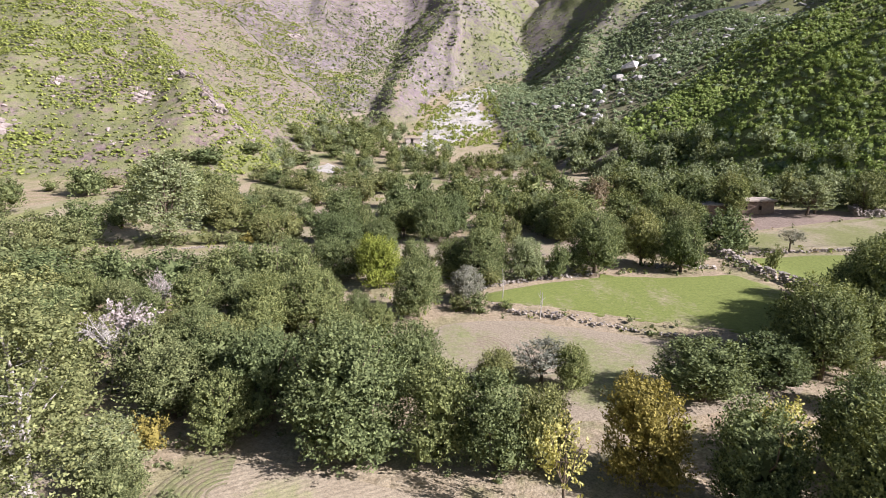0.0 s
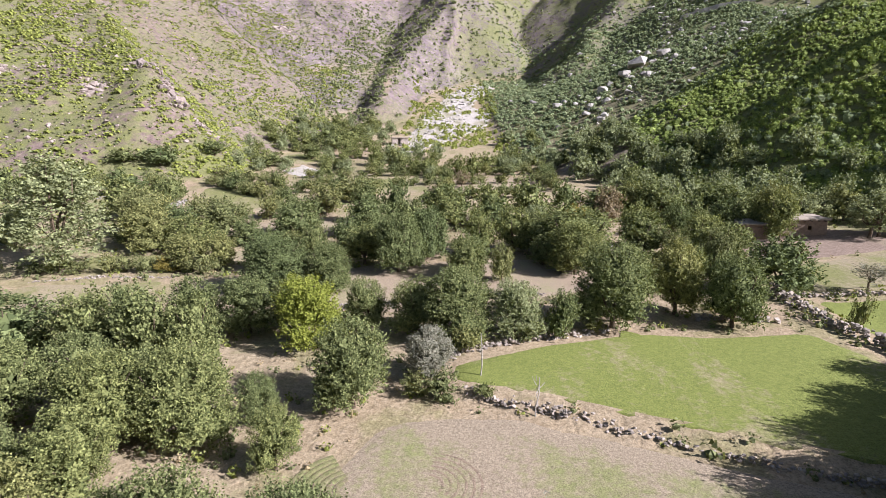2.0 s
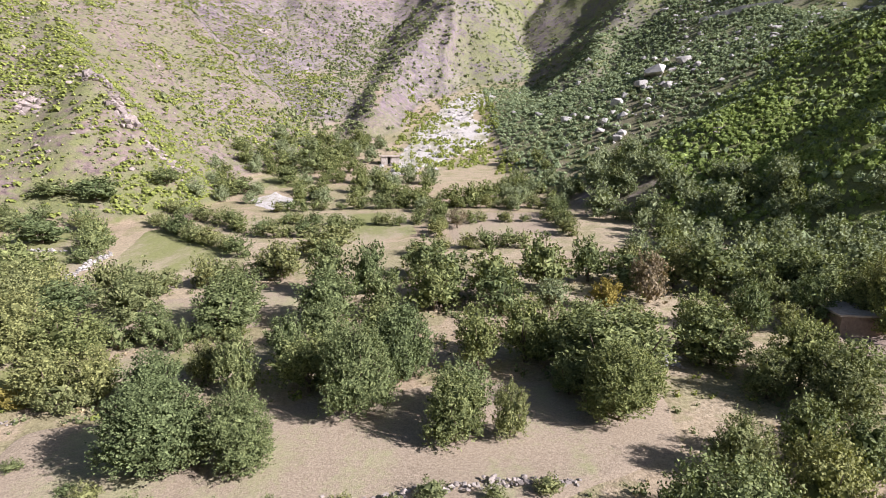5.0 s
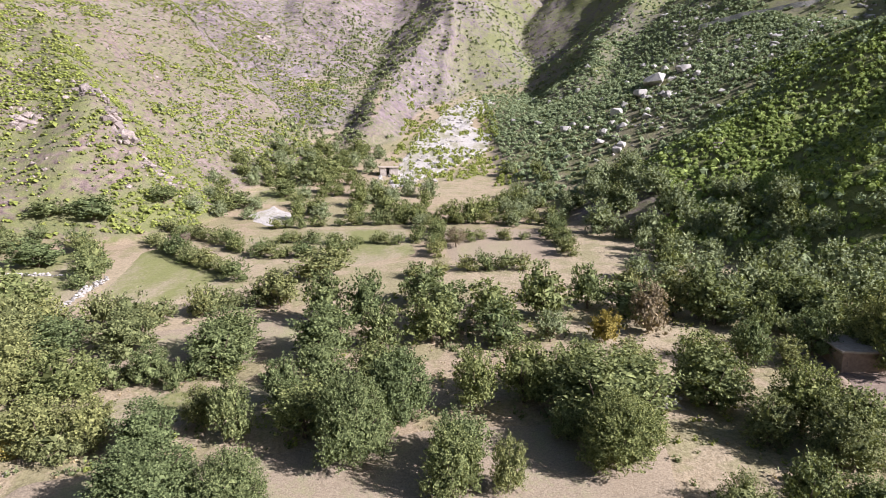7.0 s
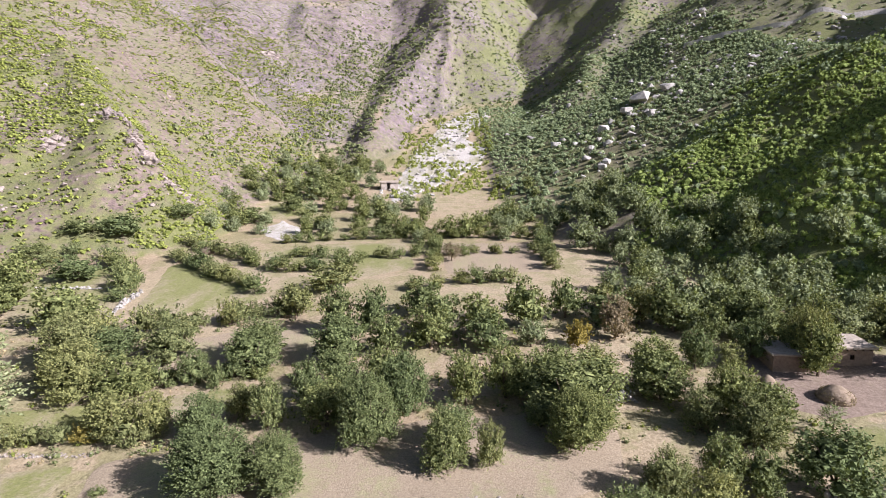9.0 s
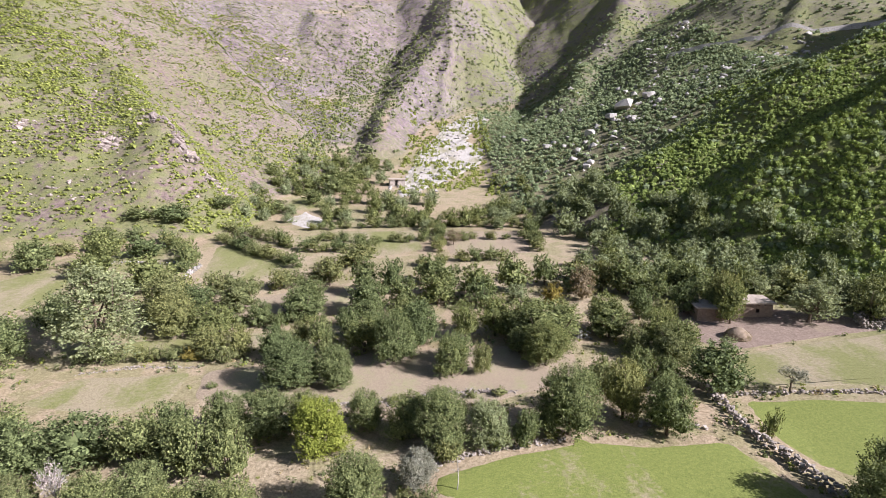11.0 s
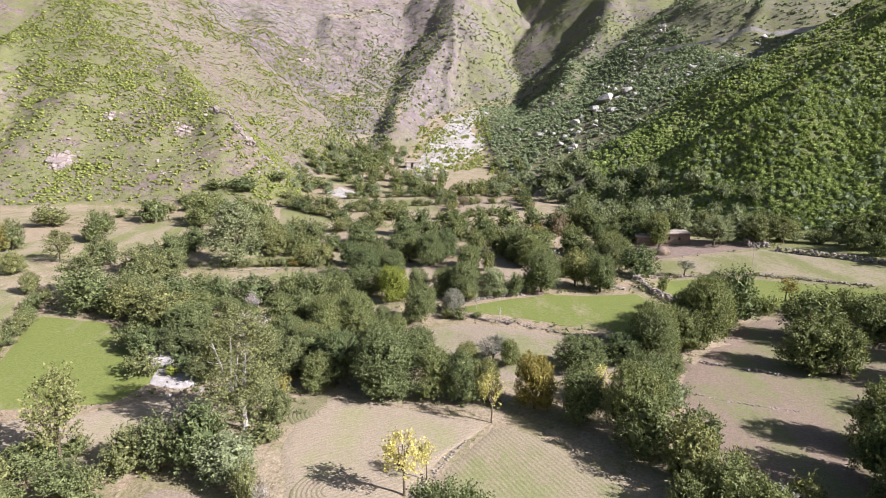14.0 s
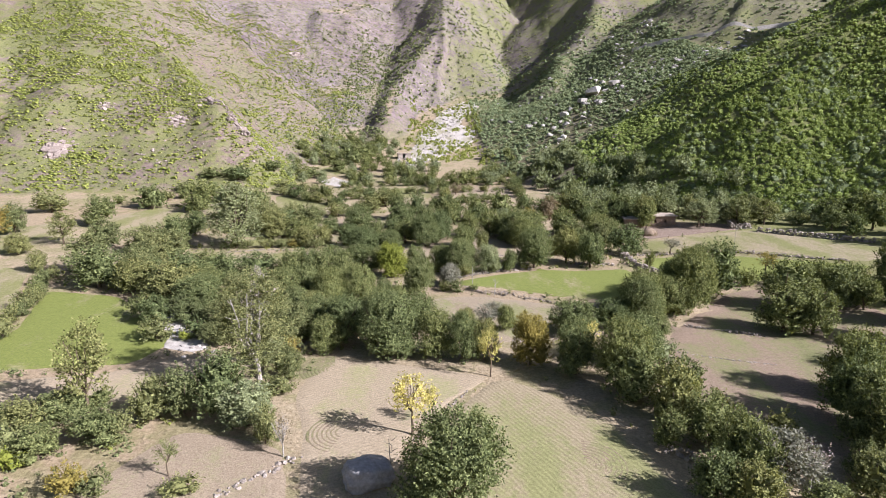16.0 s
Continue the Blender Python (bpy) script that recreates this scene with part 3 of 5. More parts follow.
def hedge(points, wide=2.2, high=2.0, gap=1.7, tones=("green", "olive"), seed=1):
    """A ragged line of bushes along a terrace edge."""
    rng = random.Random(seed)
    for (ax, ay), (bx, by) in zip(points, points[1:]):
        count = max(1, int(math.hypot(bx - ax, by - ay) / gap))
        for k in range(count):
            s = (k + rng.uniform(0.1, 0.9)) / count
            f = rng.uniform(0.7, 1.3)
            tree(ax + (bx - ax) * s + rng.uniform(-0.5, 0.5), ay + (by - ay) * s + rng.uniform(-0.5, 0.5), wide * f, high * f * rng.uniform(0.65, 0.98), "bush", rng.choice(tones))

# ---- fields ----
field("field", "ploughed tan field with fine furrows beside the orchard", TAN, [(-12.5, 20), (-10.5, 27), (-6.2, 26), (-0.8, 24.2), (4.9, 22), (3.4, 20.2), (1.0, 17), (-1.2, 13.6), (-2.6, 10), (-4, 2), (-8, -2), (-8.6, 4), (-10.4, 12)])
field("field", "tilled field greening over between stone bank and trees", TILLED, [(5.2, 21.8), (9, 19), (12.6, 14.5), (15.5, 9), (19, 0), (20, -14), (4, -16), (-7, -10), (-3.6, 2), (-2.2, 10), (-0.9, 13.6), (1.4, 17), (3.8, 20.2)])
field("field", "dry pinkish tilled field beside a stone line", PINK, [(-23, 7), (-21, 11), (-19, 14.2), (-14.8, 13), (-10.9, 11.4), (-9.3, 7), (-8.4, -2), (-16, -12), (-26, -6)])
field("field", "green young wheat field beside the stream", GREEN, [(-40, 22.7), (-45, 27), (-45, 33.5), (-50, 47), (-40, 45.8), (-32, 38), (-26.5, 30.5), (-28, 25.2)])
field("field", "ploughed tan field below the wheat", TAN, [(-36, 12), (-41, 20.5), (-28.3, 24.3), (-24.7, 27.6), (-16.8, 25.4), (-19.2, 20.9), (-23.3, 16), (-29, 14)])
field("field", "thin green meadow by a hedge", MEADOW, [(-75, 40), (-70, 60), (-57, 55.5), (-48, 37.5), (-47, 28), (-60, 20)])
field("field", "wide tan field with thin green growth", STUBBLE, [(23.3, 30.3), (29.8, 37.7), (37.1, 44.7), (43.6, 46.1), (50, 38), (50, 24), (40, 8), (29.3, 6), (25, 10), (22, 14), (20.6, 19), (20.9, 24.3)])
field("field", "tan stubble field with pale green patches", PATCHY, [(-2.8, 40.0), (-0.6, 44.8), (5.8, 45.4), (13.0, 42.0), (20.7, 38.0), (22.5, 36.3), (20.4, 31.5), (11.2, 29), (1, 29.5), (-2.4, 34)])
field("field", "bright green wheat field above a dry-stone wall", GREEN, [(2.4, 49.6), (7.4, 52.4), (15.6, 55), (21.4, 54.2), (27.5, 54.8), (30.0, 48), (28, 40), (22.3, 39.6), (17.4, 41.4), (11.2, 44.6), (6.1, 47.2), (3.2, 48)])
field("field", "green field between two stone walls", GREEN, [(31.8, 62.4), (37.6, 62.6), (46.3, 61.6), (51.8, 58.4), (62, 52), (50, 47), (40, 48.5), (33, 51.0), (31.2, 56.0)])
field("field", "green and dry meadow below the mud house", MEADOW, [(32.1, 65), (36.2, 72.7), (46.3, 75.2), (56.4, 77.0), (66, 67), (72, 58), (62, 54), (54.6, 60), (50, 62.8), (44.9, 64.6)])
field("field", "pale terrace field with a green strip", MEADOW, [(-35.1, 100.4), (-39.5, 121.0), (-35.4, 126.8), (-23.1, 115.0), (-19.6, 106.0), (-23.3, 101.3), (-29.5, 98.9)])
field("field", "pale terrace field with a stone line", MEADOW, [(-48.2, 95.9), (-56.4, 111.0), (-48.4, 121), (-36.6, 106.1), (-36.4, 96)])
field("field", "bare pinkish terrace strip", PINK, [(-33.7, 84.6), (-30.1, 87.3), (-24.5, 92.1), (-16.9, 96.6), (-8.3, 97), (-6.9, 86.8), (-14.6, 84), (-22.9, 83.5), (-29.9, 82.0)])
field("field", "thin green terrace strip among trees", MEADOW, [(-36, 71.8), (-34.3, 75.5), (-22.4, 79), (-14.7, 81), (-7.6, 82), (-5, 79.2), (-18.8, 75), (-25.4, 71.5)])
field("field", "bare tan terrace below the orchard", PINK, [(-20.7, 63), (-21.8, 69.2), (-11.6, 71.4), (-3.9, 73), (4.3, 75.4), (12.8, 75.6), (19.2, 74.3), (18, 67), (8.3, 61), (1.2, 60), (-10.3, 60)])
field("field", "green strip under walnut trees", MEADOW, [(-36, 61), (-34, 67), (-22, 69.2), (-21.4, 63), (-26, 59)])
field("field", "pale terrace far up the valley", MEADOW, [(-29.4, 129.3), (-19.2, 136.7), (-2.4, 138.3), (0.6, 121), (-7.6, 115), (-20.0, 122.9)])
field("field", "ochre ploughed terrace far up the valley", PINK, [(2.5, 137.8), (21.8, 136), (20.7, 117), (5.0, 116)])
field("field", "sunlit green terrace far up the valley", MEADOW, [(-42, 160), (-36, 172), (-26, 174), (-24, 165), (-32, 157)])
field("field", "dry pale field among loose trees", MEADOW, [(-86, 58), (-80, 78), (-71, 87), (-66.5, 78), (-65, 66), (-71, 57)])
field("field", "pale grassy strip below the sunny slope", MEADOW, [(-62, 74), (-66, 90), (-60, 104), (-52, 98), (-50, 88), (-55, 78)])
field("field", "bare trodden yard around the mud house", YARD, [(33, 87), (48, 86), (56, 82), (57, 77.6), (46.9, 75.6), (36.5, 73.4), (31.8, 77.7)])

field("stream_bed", "white boulder-strewn gravel bed of the mountain stream", GRAVEL, [(-9, 172), (-9, 185), (-7, 205), (-5, 226), (0, 246), (6, 268), (16, 286), (22, 287), (25, 276), (16, 262), (13, 242), (19, 232), (19, 222), (16, 210), (8, 197), (0, 186), (-4, 176)], 0.12, 2.0)
field("stream_bed", "white gravel and shallow pools of the stream", GRAVEL, [(-33.5, 39), (-31.5, 41.5), (-28.5, 38), (-26.5, 34), (-22.5, 30), (-23, 28), (-27.5, 28.4), (-28, 32)], 0.07, 0.8)
field("stream_bed", "strip of white stream stones under bushes", GRAVEL, [(-24.5, 15.5), (-24.5, 17), (-22, 18.5), (-20.6, 18), (-21.5, 16.3)], 0.07, 0.6)
field("stream_bed", "strip of pale stream stones beside bushes", GRAVEL, [(-36, 12), (-37, 14), (-31, 14.6), (-28.6, 15.4), (-29.5, 13.8)], 0.07, 0.6)
field("stream_bed", "pale gravel patch beside the upper terraces", GRAVEL, [(-34.0, 150), (-30.7, 157), (-24.1, 150), (-24, 140), (-29, 141)], 0.10, 1.5)

# ---- scrub, thickets and boulders on the slopes ----
def scatter(seed, box, count, keep):
    """Random places in a box that pass the test keep(x, y, z, rise, chance)."""
    rng = np.random.RandomState(seed)
    x, y = rng.uniform(box[0], box[1], count), rng.uniform(box[2], box[3], count)
    z = height(x, y)
    rise = z - np.minimum(floor_height(x, y), z)
    ok = keep(x, y, z, rise, rng.rand(count))
    return x[ok], y[ok], z[ok], rng


def scrub(name, label, tone, places, size, cards, card, flat=1.0):
    """Bushes at the given places, each a knobbly body with leaf clumps on it, joined into one object."""
    x, y, z, rng = places
    n = len(x)
    co, tris = BALLS[1]
    # the underside rests on the ground and is left out
    tris = tris[co[tris].mean(1)[:, 2] > (-0.3 if cards > 8 else -0.1)]
    size = rng.uniform(size[0], size[1], n) * np.where(rng.rand(n) < 0.15, 1.4, 1.0)
    foot = np.stack([x, y, z + 0.12 * size * flat], -1)
    lean = np.stack([rng.uniform(0.8, 1.25, n), rng.uniform(0.8, 1.25, n), rng.uniform(0.75, 1.2, n) * flat], -1)
    shape = co[None] * rng.uniform(0.36, 0.5, (n, len(co), 1)) * (0.55 if name == "undergrowth" else 1.0) * (lean * size[:, None])[:, None]
    body = (foot[:, None] + shape).reshape(-1, 3)
    body, body_faces = loose_faces(rng, body, (tris[None] + len(co) * np.arange(n)[:, None, None]).reshape(-1, 3), 0.09, 1.04)
    d = rng.normal(size=(n * cards, 3))
    d[:, 2] = np.abs(d[:, 2]) * 0.9 + 0.05
    d = unit(d)
    s = np.repeat(size, cards)
    at = np.repeat(foot, cards, 0) + d * (rng.uniform(0.36, 0.5, n * cards) * s)[:, None] * np.repeat(lean, cards, 0)
    along = unit(d * 0.25 + rng.normal(size=d.shape) * 0.45 + np.array([0, 0, 0.55 if cards > 8 else 0.25]))
    face = unit(d + rng.normal(size=d.shape) * 0.35)
    verts, faces = leaf_cards(rng, at, along, card * s * rng.uniform(0.6, 1.2, len(s)), card * 0.42 * s, face)
    ob = link(name, np.concatenate([body, verts]), np.concatenate([body_faces, faces + len(body)]), LEAF[tone])
    return tagged(ob, label, "scrub", kind="stuff")


def on_field(x, y):
    """Which places lie inside one of the fields."""
    hit = np.zeros(len(x), bool)
    for ring in FIELDS:
        inside = np.zeros(len(x), bool)
        for (ax, ay), (bx, by) in zip(ring, np.roll(ring, -1, 0)):
            inside ^= ((ay > y) != (by > y)) & (x < (bx - ax) * (y - ay) / (by - ay + 1e-9) + ax)
        hit |= inside
    return hit


def patchy(x, y, size, seed, low, high):
    return np.clip((fractal(x, y, size, 3, seed) - low) / (high - low), 0, 1)


scrub("hillside_scrub", "scattered yellow-green tufts on the sunny slope", "shrub",
      scatter(1, (-150, -30, 108, 320), 46000, lambda x, y, z, r, c: (r > 0.8) & (c < np.where(0.64 * x + 0.77 * y < 90, 0.12 + 0.8 * patchy(x, y, 12, 41, 0.40, 0.58), 0.04 + 0.45 * patchy(x, y, 16, 41, 0.5, 0.62)))), (0.45, 1.5), 3, 0.34, 0.6)
scrub("hillside_scrub", "dark low bushes on the pinkish slope", "shrub_dark",
      scatter(2, (-150, -20, 110, 340), 38000, lambda x, y, z, r, c: (r > 0.8) & (c < 0.42)), (0.3, 0.8), 2, 0.34, 0.7)
scrub("hillside_thicket", "dense bright-green scrub on the shadier slope", "thicket",
      scatter(3, (40, 160, 76, 190), 32000, lambda x, y, z, r, c: (r > 1.2) & ((x > 96) | (y > 128)) & (c < 0.3 + 0.68 * patchy(x, y, 22, 43, 0.34, 0.5))), (0.6, 1.35), 4, 0.3)
scrub("hillside_thicket", "grey-green scrub between the brighter bushes", "thicket_hazed",
      scatter(4, (30, 210, 75, 340), 14000, lambda x, y, z, r, c: ((r > 0.6) | (y > 185)) & ((x > 96) | (y > 128)) & (c < np.where(y > 185, 0.5, 0.22))), (0.7, 1.7), 6, 0.28)
scrub("hillside_thicket", "grey-green scrub over the boulder fan", "thicket_hazed",
      scatter(14, (14, 110, 155, 290), 15000, lambda x, y, z, r, c: (c < (0.45 + 0.5 * patchy(x, y, 20, 45, 0.4, 0.55)) * (1 - 0.75 * np.exp(-((y - 172 - 1.6 * (x - 42)) / 9) ** 2))) & (x > 20 + 0.1 * np.clip(190 - y, 0, 60))), (0.6, 1.6), 6, 0.28)
scrub("hillside_thicket", "dark woodland scrub on the middle spur and ravines", "shrub_dark",
      scatter(5, (-70, 60, 180, 460), 13000, lambda x, y, z, r, c: (c < 0.08 + 0.22 * patchy(x, y, 45, 47, 0.42, 0.6) + np.where((x < np.interp(y, [200, 232, 280, 306, 354], [-20, -18, -13, -5, 12])) & (x > -44) & (y < 350) & (y > 195), 0.6, 0)) & ~((np.abs(x - np.interp(y, [172, 190, 212, 232, 250, 268, 286], [-6.5, -3.5, 4, 7, 7, 12, 19])) < 8) & (y > 172) & (y < 287))), (0.8, 1.9), 6, 0.28)
scrub("hillside_thicket", "leafy green scrub at the foot of the shadier slope", "thicket",
      scatter(9, (36, 98, 72, 130), 9000, lambda x, y, z, r, c: (r > 0.9) & ((x < 97) & (y < 129)) & (c < 0.5 + 0.5 * patchy(x, y, 12, 53, 0.42, 0.54))), (0.6, 1.35), 20, 0.25)
scrub("hillside_thicket", "haze-toned grey-green bushes at the foot of the slope", "thicket_hazed",
      scatter(10, (36, 98, 72, 130), 2400, lambda x, y, z, r, c: (r > 0.5) & ((x < 97) & (y < 129)) & (c < 0.2 + 0.5 * patchy(x, y, 12, 55, 0.44, 0.56))), (0.8, 1.7), 26, 0.22)
scrub("hillside_scrub", "yellow-green tufts on the far slopes", "shrub",
      scatter(6, (-220, 240, 250, 560), 20000, lambda x, y, z, r, c: (c < 0.03 + 0.35 * patchy(x, y, 60, 49, 0.48, 0.62))), (0.6, 1.4), 3, 0.32, 0.7)
scrub("hillside_scrub", "dark bushes dotted over the far pink slopes", "shrub_dark",
      scatter(16, (-130, 150, 235, 400), 17000, lambda x, y, z, r, c: c < 0.34), (0.4, 1.1), 2, 0.32, 0.7)
scrub("hillside_scrub", "tufts growing among the gravel of the stream bed", "shrub",
      scatter(15, (-10, 22, 174, 284), 1300, lambda x, y, z, r, c: c < patchy(x, y, 7, 46, 0.42, 0.5)), (0.6, 1.3), 12, 0.45)
scrub("undergrowth", "weeds and low green undergrowth between orchard trees", "shrub_dark",
      scatter(31, (-60, 60, 0, 105), 6500, lambda x, y, z, r, c: (c < 0.05 + 0.75 * patchy(x, y, 9, 71, 0.42, 0.56)) & ~on_field(x, y) & (r < 2)), (0.3, 0.8), 16, 0.34)
scrub("undergrowth", "dry straw-coloured weeds between orchard trees", "dry",
      scatter(32, (-60, 60, 0, 105), 6500, lambda x, y, z, r, c: (c < 0.05 + 0.6 * patchy(x, y, 8, 73, 0.46, 0.58)) & ~on_field(x, y) & (r < 2) & (y > 28)), (0.2, 0.5), 8, 0.4)
scrub("undergrowth", "fresh green weeds along the terrace edges", "shrub",
      scatter(33, (-60, 60, 0, 105), 5000, lambda x, y, z, r, c: (c < 0.03 + 0.6 * patchy(x, y, 7, 75, 0.48, 0.60)) & ~on_field(x, y) & (r < 2)), (0.25, 0.7), 16, 0.34)


def wood(label, seed, box, count, keep, wide, tone):
    """Far trees standing close together, joined into one object."""
    x, y, z, rng = scatter(seed, box, count, keep)
    kinds = [crown_arrays(900 + k, 5.0, 4.7, 1300, 0.44, 10, 0.6, 0.5) for k in range(4)]
    taken, verts, faces, n = [], [], [], 0
    for px, py, pz in zip(x, y, z):
        spread, lift, turn = rng.uniform(*wide), rng.uniform(0.8, 1.2), rng.uniform(0, 6.28)
        if any(math.hypot(px - qx, py - qy) < 0.4 * (spread + q) for qx, qy, q in taken):
            continue
        taken.append((px, py, spread))
        co, tris = kinds[len(taken) % 4]
        f, c, k = spread / 5.0, math.cos(turn), math.sin(turn)
        verts.append(np.stack([px + f * (c * co[:, 0] - k * co[:, 1]), py + f * (k * co[:, 0] + c * co[:, 1]), pz + f * lift * co[:, 2]], -1))
        faces.append(tris + n)
        n += len(co)
    ob = link("woodland", np.concatenate(verts), np.concatenate(faces), LEAF[tone])
    return tagged(ob, label, "woodland", kind="stuff")


def upper_valley(x, y, z, r, c):
    return (r < 4) & (c < 0.2 + 0.8 * patchy(x, y, 18, 51, 0.40, 0.54)) & ~((np.abs(x - 5) < 15) & (y > 170)) & ~on_field(x, y) & (x < 30 - 0.3 * np.clip(y - 160, 0, 60))


def slope_foot(x, y, z, r, c):
    return (r < 6) & (x > 25 + 0.12 * (y - 96)) & (x < 78 - 0.55 * np.clip(y - 100, 0, 60)) & ~on_field(x, y)


wood("dark-green trees scattered over the upper valley floor", 7, (-45, 40, 138, 213), 240, upper_valley, (2.2, 4.6), "green")
wood("pale grey-green trees scattered over the upper valley floor", 17, (-45, 40, 138, 213), 240, upper_valley, (2.0, 4.4), "pale")
wood("pale grey-green trees along the foot of the shady slope", 8, (22, 80, 94, 162), 230, slope_foot, (3.0, 5.2), "pale")
wood("darker green trees along the foot of the shady slope", 18, (22, 80, 94, 162), 90, slope_foot, (2.6, 4.6), "green")

# ---- hedges along the terraces ----
hedge([(-52.8, 52.5), (-48.8, 43.8), (-46.4, 36.4), (-44.8, 29.4)], 2.0, 2.0, 1.5, seed=1)
hedge([(-34, 89.5), (-26.4, 92.8), (-20.7, 96), (-15.8, 99.5)], 3.2, 3.4, 1.9, seed=2)
hedge([(-49.7, 122.3), (-40.0, 110.6), (-38.4, 103)], 3.4, 3.4, 2.0, seed=3)
hedge([(-40.9, 126.3), (-31.1, 115.7), (-23.5, 110.8), (-19.9, 107.0)], 3.2, 3.0, 2.0, seed=4)
hedge([(-23.6, 119.5), (-15.6, 119.5), (-8.6, 121.0)], 3.2, 3.0, 2.0, seed=5)
hedge([(-41.5, 132.3), (-30.7, 127.2), (-24.9, 121.0)], 3.0, 2.8, 2.1, seed=6)
hedge([(-36, 70.4), (-30.1, 71.2), (-24.9, 71.5), (-18.1, 71.6)], 2.2, 2.2, 1.6, ("olive", "green", "olive", "gold"), seed=7)
hedge([(-33, 81), (-26, 81.4), (-18.9, 82), (-11.5, 82.6)], 2.2, 2.0, 1.9, ("olive", "olive", "green"), seed=8)
hedge([(-20, 65.5), (-12, 62), (-4, 61.4), (3, 62.4), (10, 63.2)], 1.4, 1.0, 2.2, ("olive", "green"), seed=9)
hedge([(-55, 124), (-62, 112), (-72, 104)], 3.4, 3.0, 2.6, seed=10)
hedge([(-22, 128), (-8, 127), (2, 128), (16, 129), (24, 128)], 2.8, 2.8, 2.2, seed=11)
hedge([(-26, 138), (-14, 141), (0, 142), (12, 141), (22, 140)], 2.8, 2.8, 2.0, seed=12)
hedge([(2.8, 118), (3.0, 128), (2.4, 138)], 2.6, 3.0, 2.2, ("olive", "green"), seed=13)
hedge([(21.5, 118), (22.5, 128), (23, 138)], 3.0, 3.2, 2.0, seed=14)
hedge([(-2, 108), (8, 112), (16, 113)], 2.6, 2.4, 2.4, ("olive", "green"), seed=15)
hedge([(-36, 14), (-30, 16), (-25, 18)], 2.0, 1.8, 2.0, ("olive", "green"), seed=16)
hedge([(2.6, 51.6), (9, 54.6), (14, 55.6)], 1.8, 1.6, 1.8, ("green", "olive"), seed=17)
hedge([(40, 48), (48, 47), (56, 46)], 2.4, 2.2, 2.6, seed=18)
hedge([(35, 90), (42, 92.5), (50, 91), (58, 86), (64, 80), (72, 74)], 2.6, 2.6, 1.9, ("olive", "green", "pale"), seed=19)

# ---- orchard trees and bushes ----
tree(22.2, 3.0, 3.3, 2.1, "round", "green")
tree(18.0, 3.2, 3.5, 3.5, "round", "olive")
tree(0.7, 3.9, 7.2, 7.0, "near_broad", "green")
tree(26.0, 4.3, 3.5, 3.4, "round", "olive")
tree(16.3, 4.5, 3.3, 3.7, "round", "green")
tree(22.2, 4.9, 2.9, 3.8, "bare", "dead")
tree(20.9, 5.1, 3.9, 4.5, "open", "grey")
tree(19.5, 5.4, 3.0, 4.2, "round", "green")
tree(39.0, 6.0, 6.0, 6.5, "broad", "green")
tree(26.6, 6.2, 2.6, 2.9, "round", "olive")
tree(-16.3, 6.4, 2.6, 1.1, "bush", "olive")
tree(-23.0, 6.4, 2.6, 1.9, "bush", "gold")
tree(-21.6, 6.6, 2.2, 1.4, "bush", "olive")
tree(30.0, 7.0, 5.5, 6.0, "broad", "olive")
tree(19.0, 7.1, 3.2, 4.6, "round", "green")
tree(-17.7, 8.1, 1.7, 2.8, "airy", "olive")
tree(-28.2, 8.7, 2.3, 1.9, "bush", "lime")
tree(47.0, 9.0, 6.0, 7.0, "broad", "green")
tree(21.3, 9.2, 2.0, 2.5, "round", "olive")
tree(20.2, 9.6, 2.7, 3.1, "round", "green")
tree(29.8, 9.6, 4.8, 6.2, "broad", "green")
tree(22.5, 9.7, 4.4, 1.6, "bush", "grey")
tree(-29.4, 9.9, 3.2, 2.7, "bush", "olive")
tree(-27.2, 9.9, 3.6, 2.6, "round", "green")
tree(30.6, 10.0, 3.3, 5.9, "broad", "green")
tree(-10.8, 10.0, 2.0, 3.3, "bare", "brown")
tree(15.8, 10.1, 2.6, 3.0, "round", "green")
tree(18.7, 10.4, 3.9, 4.2, "round", "green")
tree(24.1, 11.2, 2.2, 2.4, "bush", "olive")
tree(-12.4, 11.7, 2.1, 3.2, "round", "olive")
tree(-24.4, 11.9, 3.8, 3.0, "round", "green")
tree(31.0, 12.5, 5.6, 6.4, "broad", "green")
tree(-2.1, 12.5, 3.2, 5.1, "airy", "yellow")
tree(-23.3, 12.5, 2.6, 2.1, "bush", "olive")
tree(19.3, 12.5, 2.6, 2.3, "bush", "pale")
tree(41.0, 13.0, 6.0, 7.0, "broad", "green")
tree(-30.1, 13.2, 3.9, 2.9, "round", "olive")
tree(17.4, 13.4, 4.1, 5.0, "round", "olive")
tree(-0.6, 14.2, 1.8, 3.2, "airy", "yellow")
tree(-14.5, 14.3, 4.6, 3.6, "round", "pale")
tree(21.3, 14.5, 1.8, 2.2, "bush", "olive")
tree(-28.5, 14.7, 4.0, 2.8, "round", "green")
tree(-22.1, 15.5, 3.7, 3.7, "round", "olive")
tree(-27.0, 15.7, 5.0, 8.1, "open", "olive")
tree(-17.1, 15.8, 4.6, 5.3, "round", "green")
tree(34.9, 15.9, 2.8, 4.5, "round", "green")
tree(-19.9, 16.0, 3.9, 4.2, "round", "olive")
tree(19.0, 16.0, 3.8, 4.4, "round", "green")
tree(15.6, 17.0, 5.0, 4.9, "round", "green")
tree(33.5, 17.0, 5.4, 6.2, "broad", "green")
tree(45.0, 19.0, 6.0, 7.0, "broad", "green")
tree(15.4, 19.1, 5.4, 6.6, "near_broad", "green")
tree(-13.6, 19.4, 3.0, 1.7, "bush", "olive")
tree(13.4, 23.0, 2.6, 4.7, "airy", "yellow")
tree(-15.6, 21.1, 7.6, 11.6, "tall", "olive")
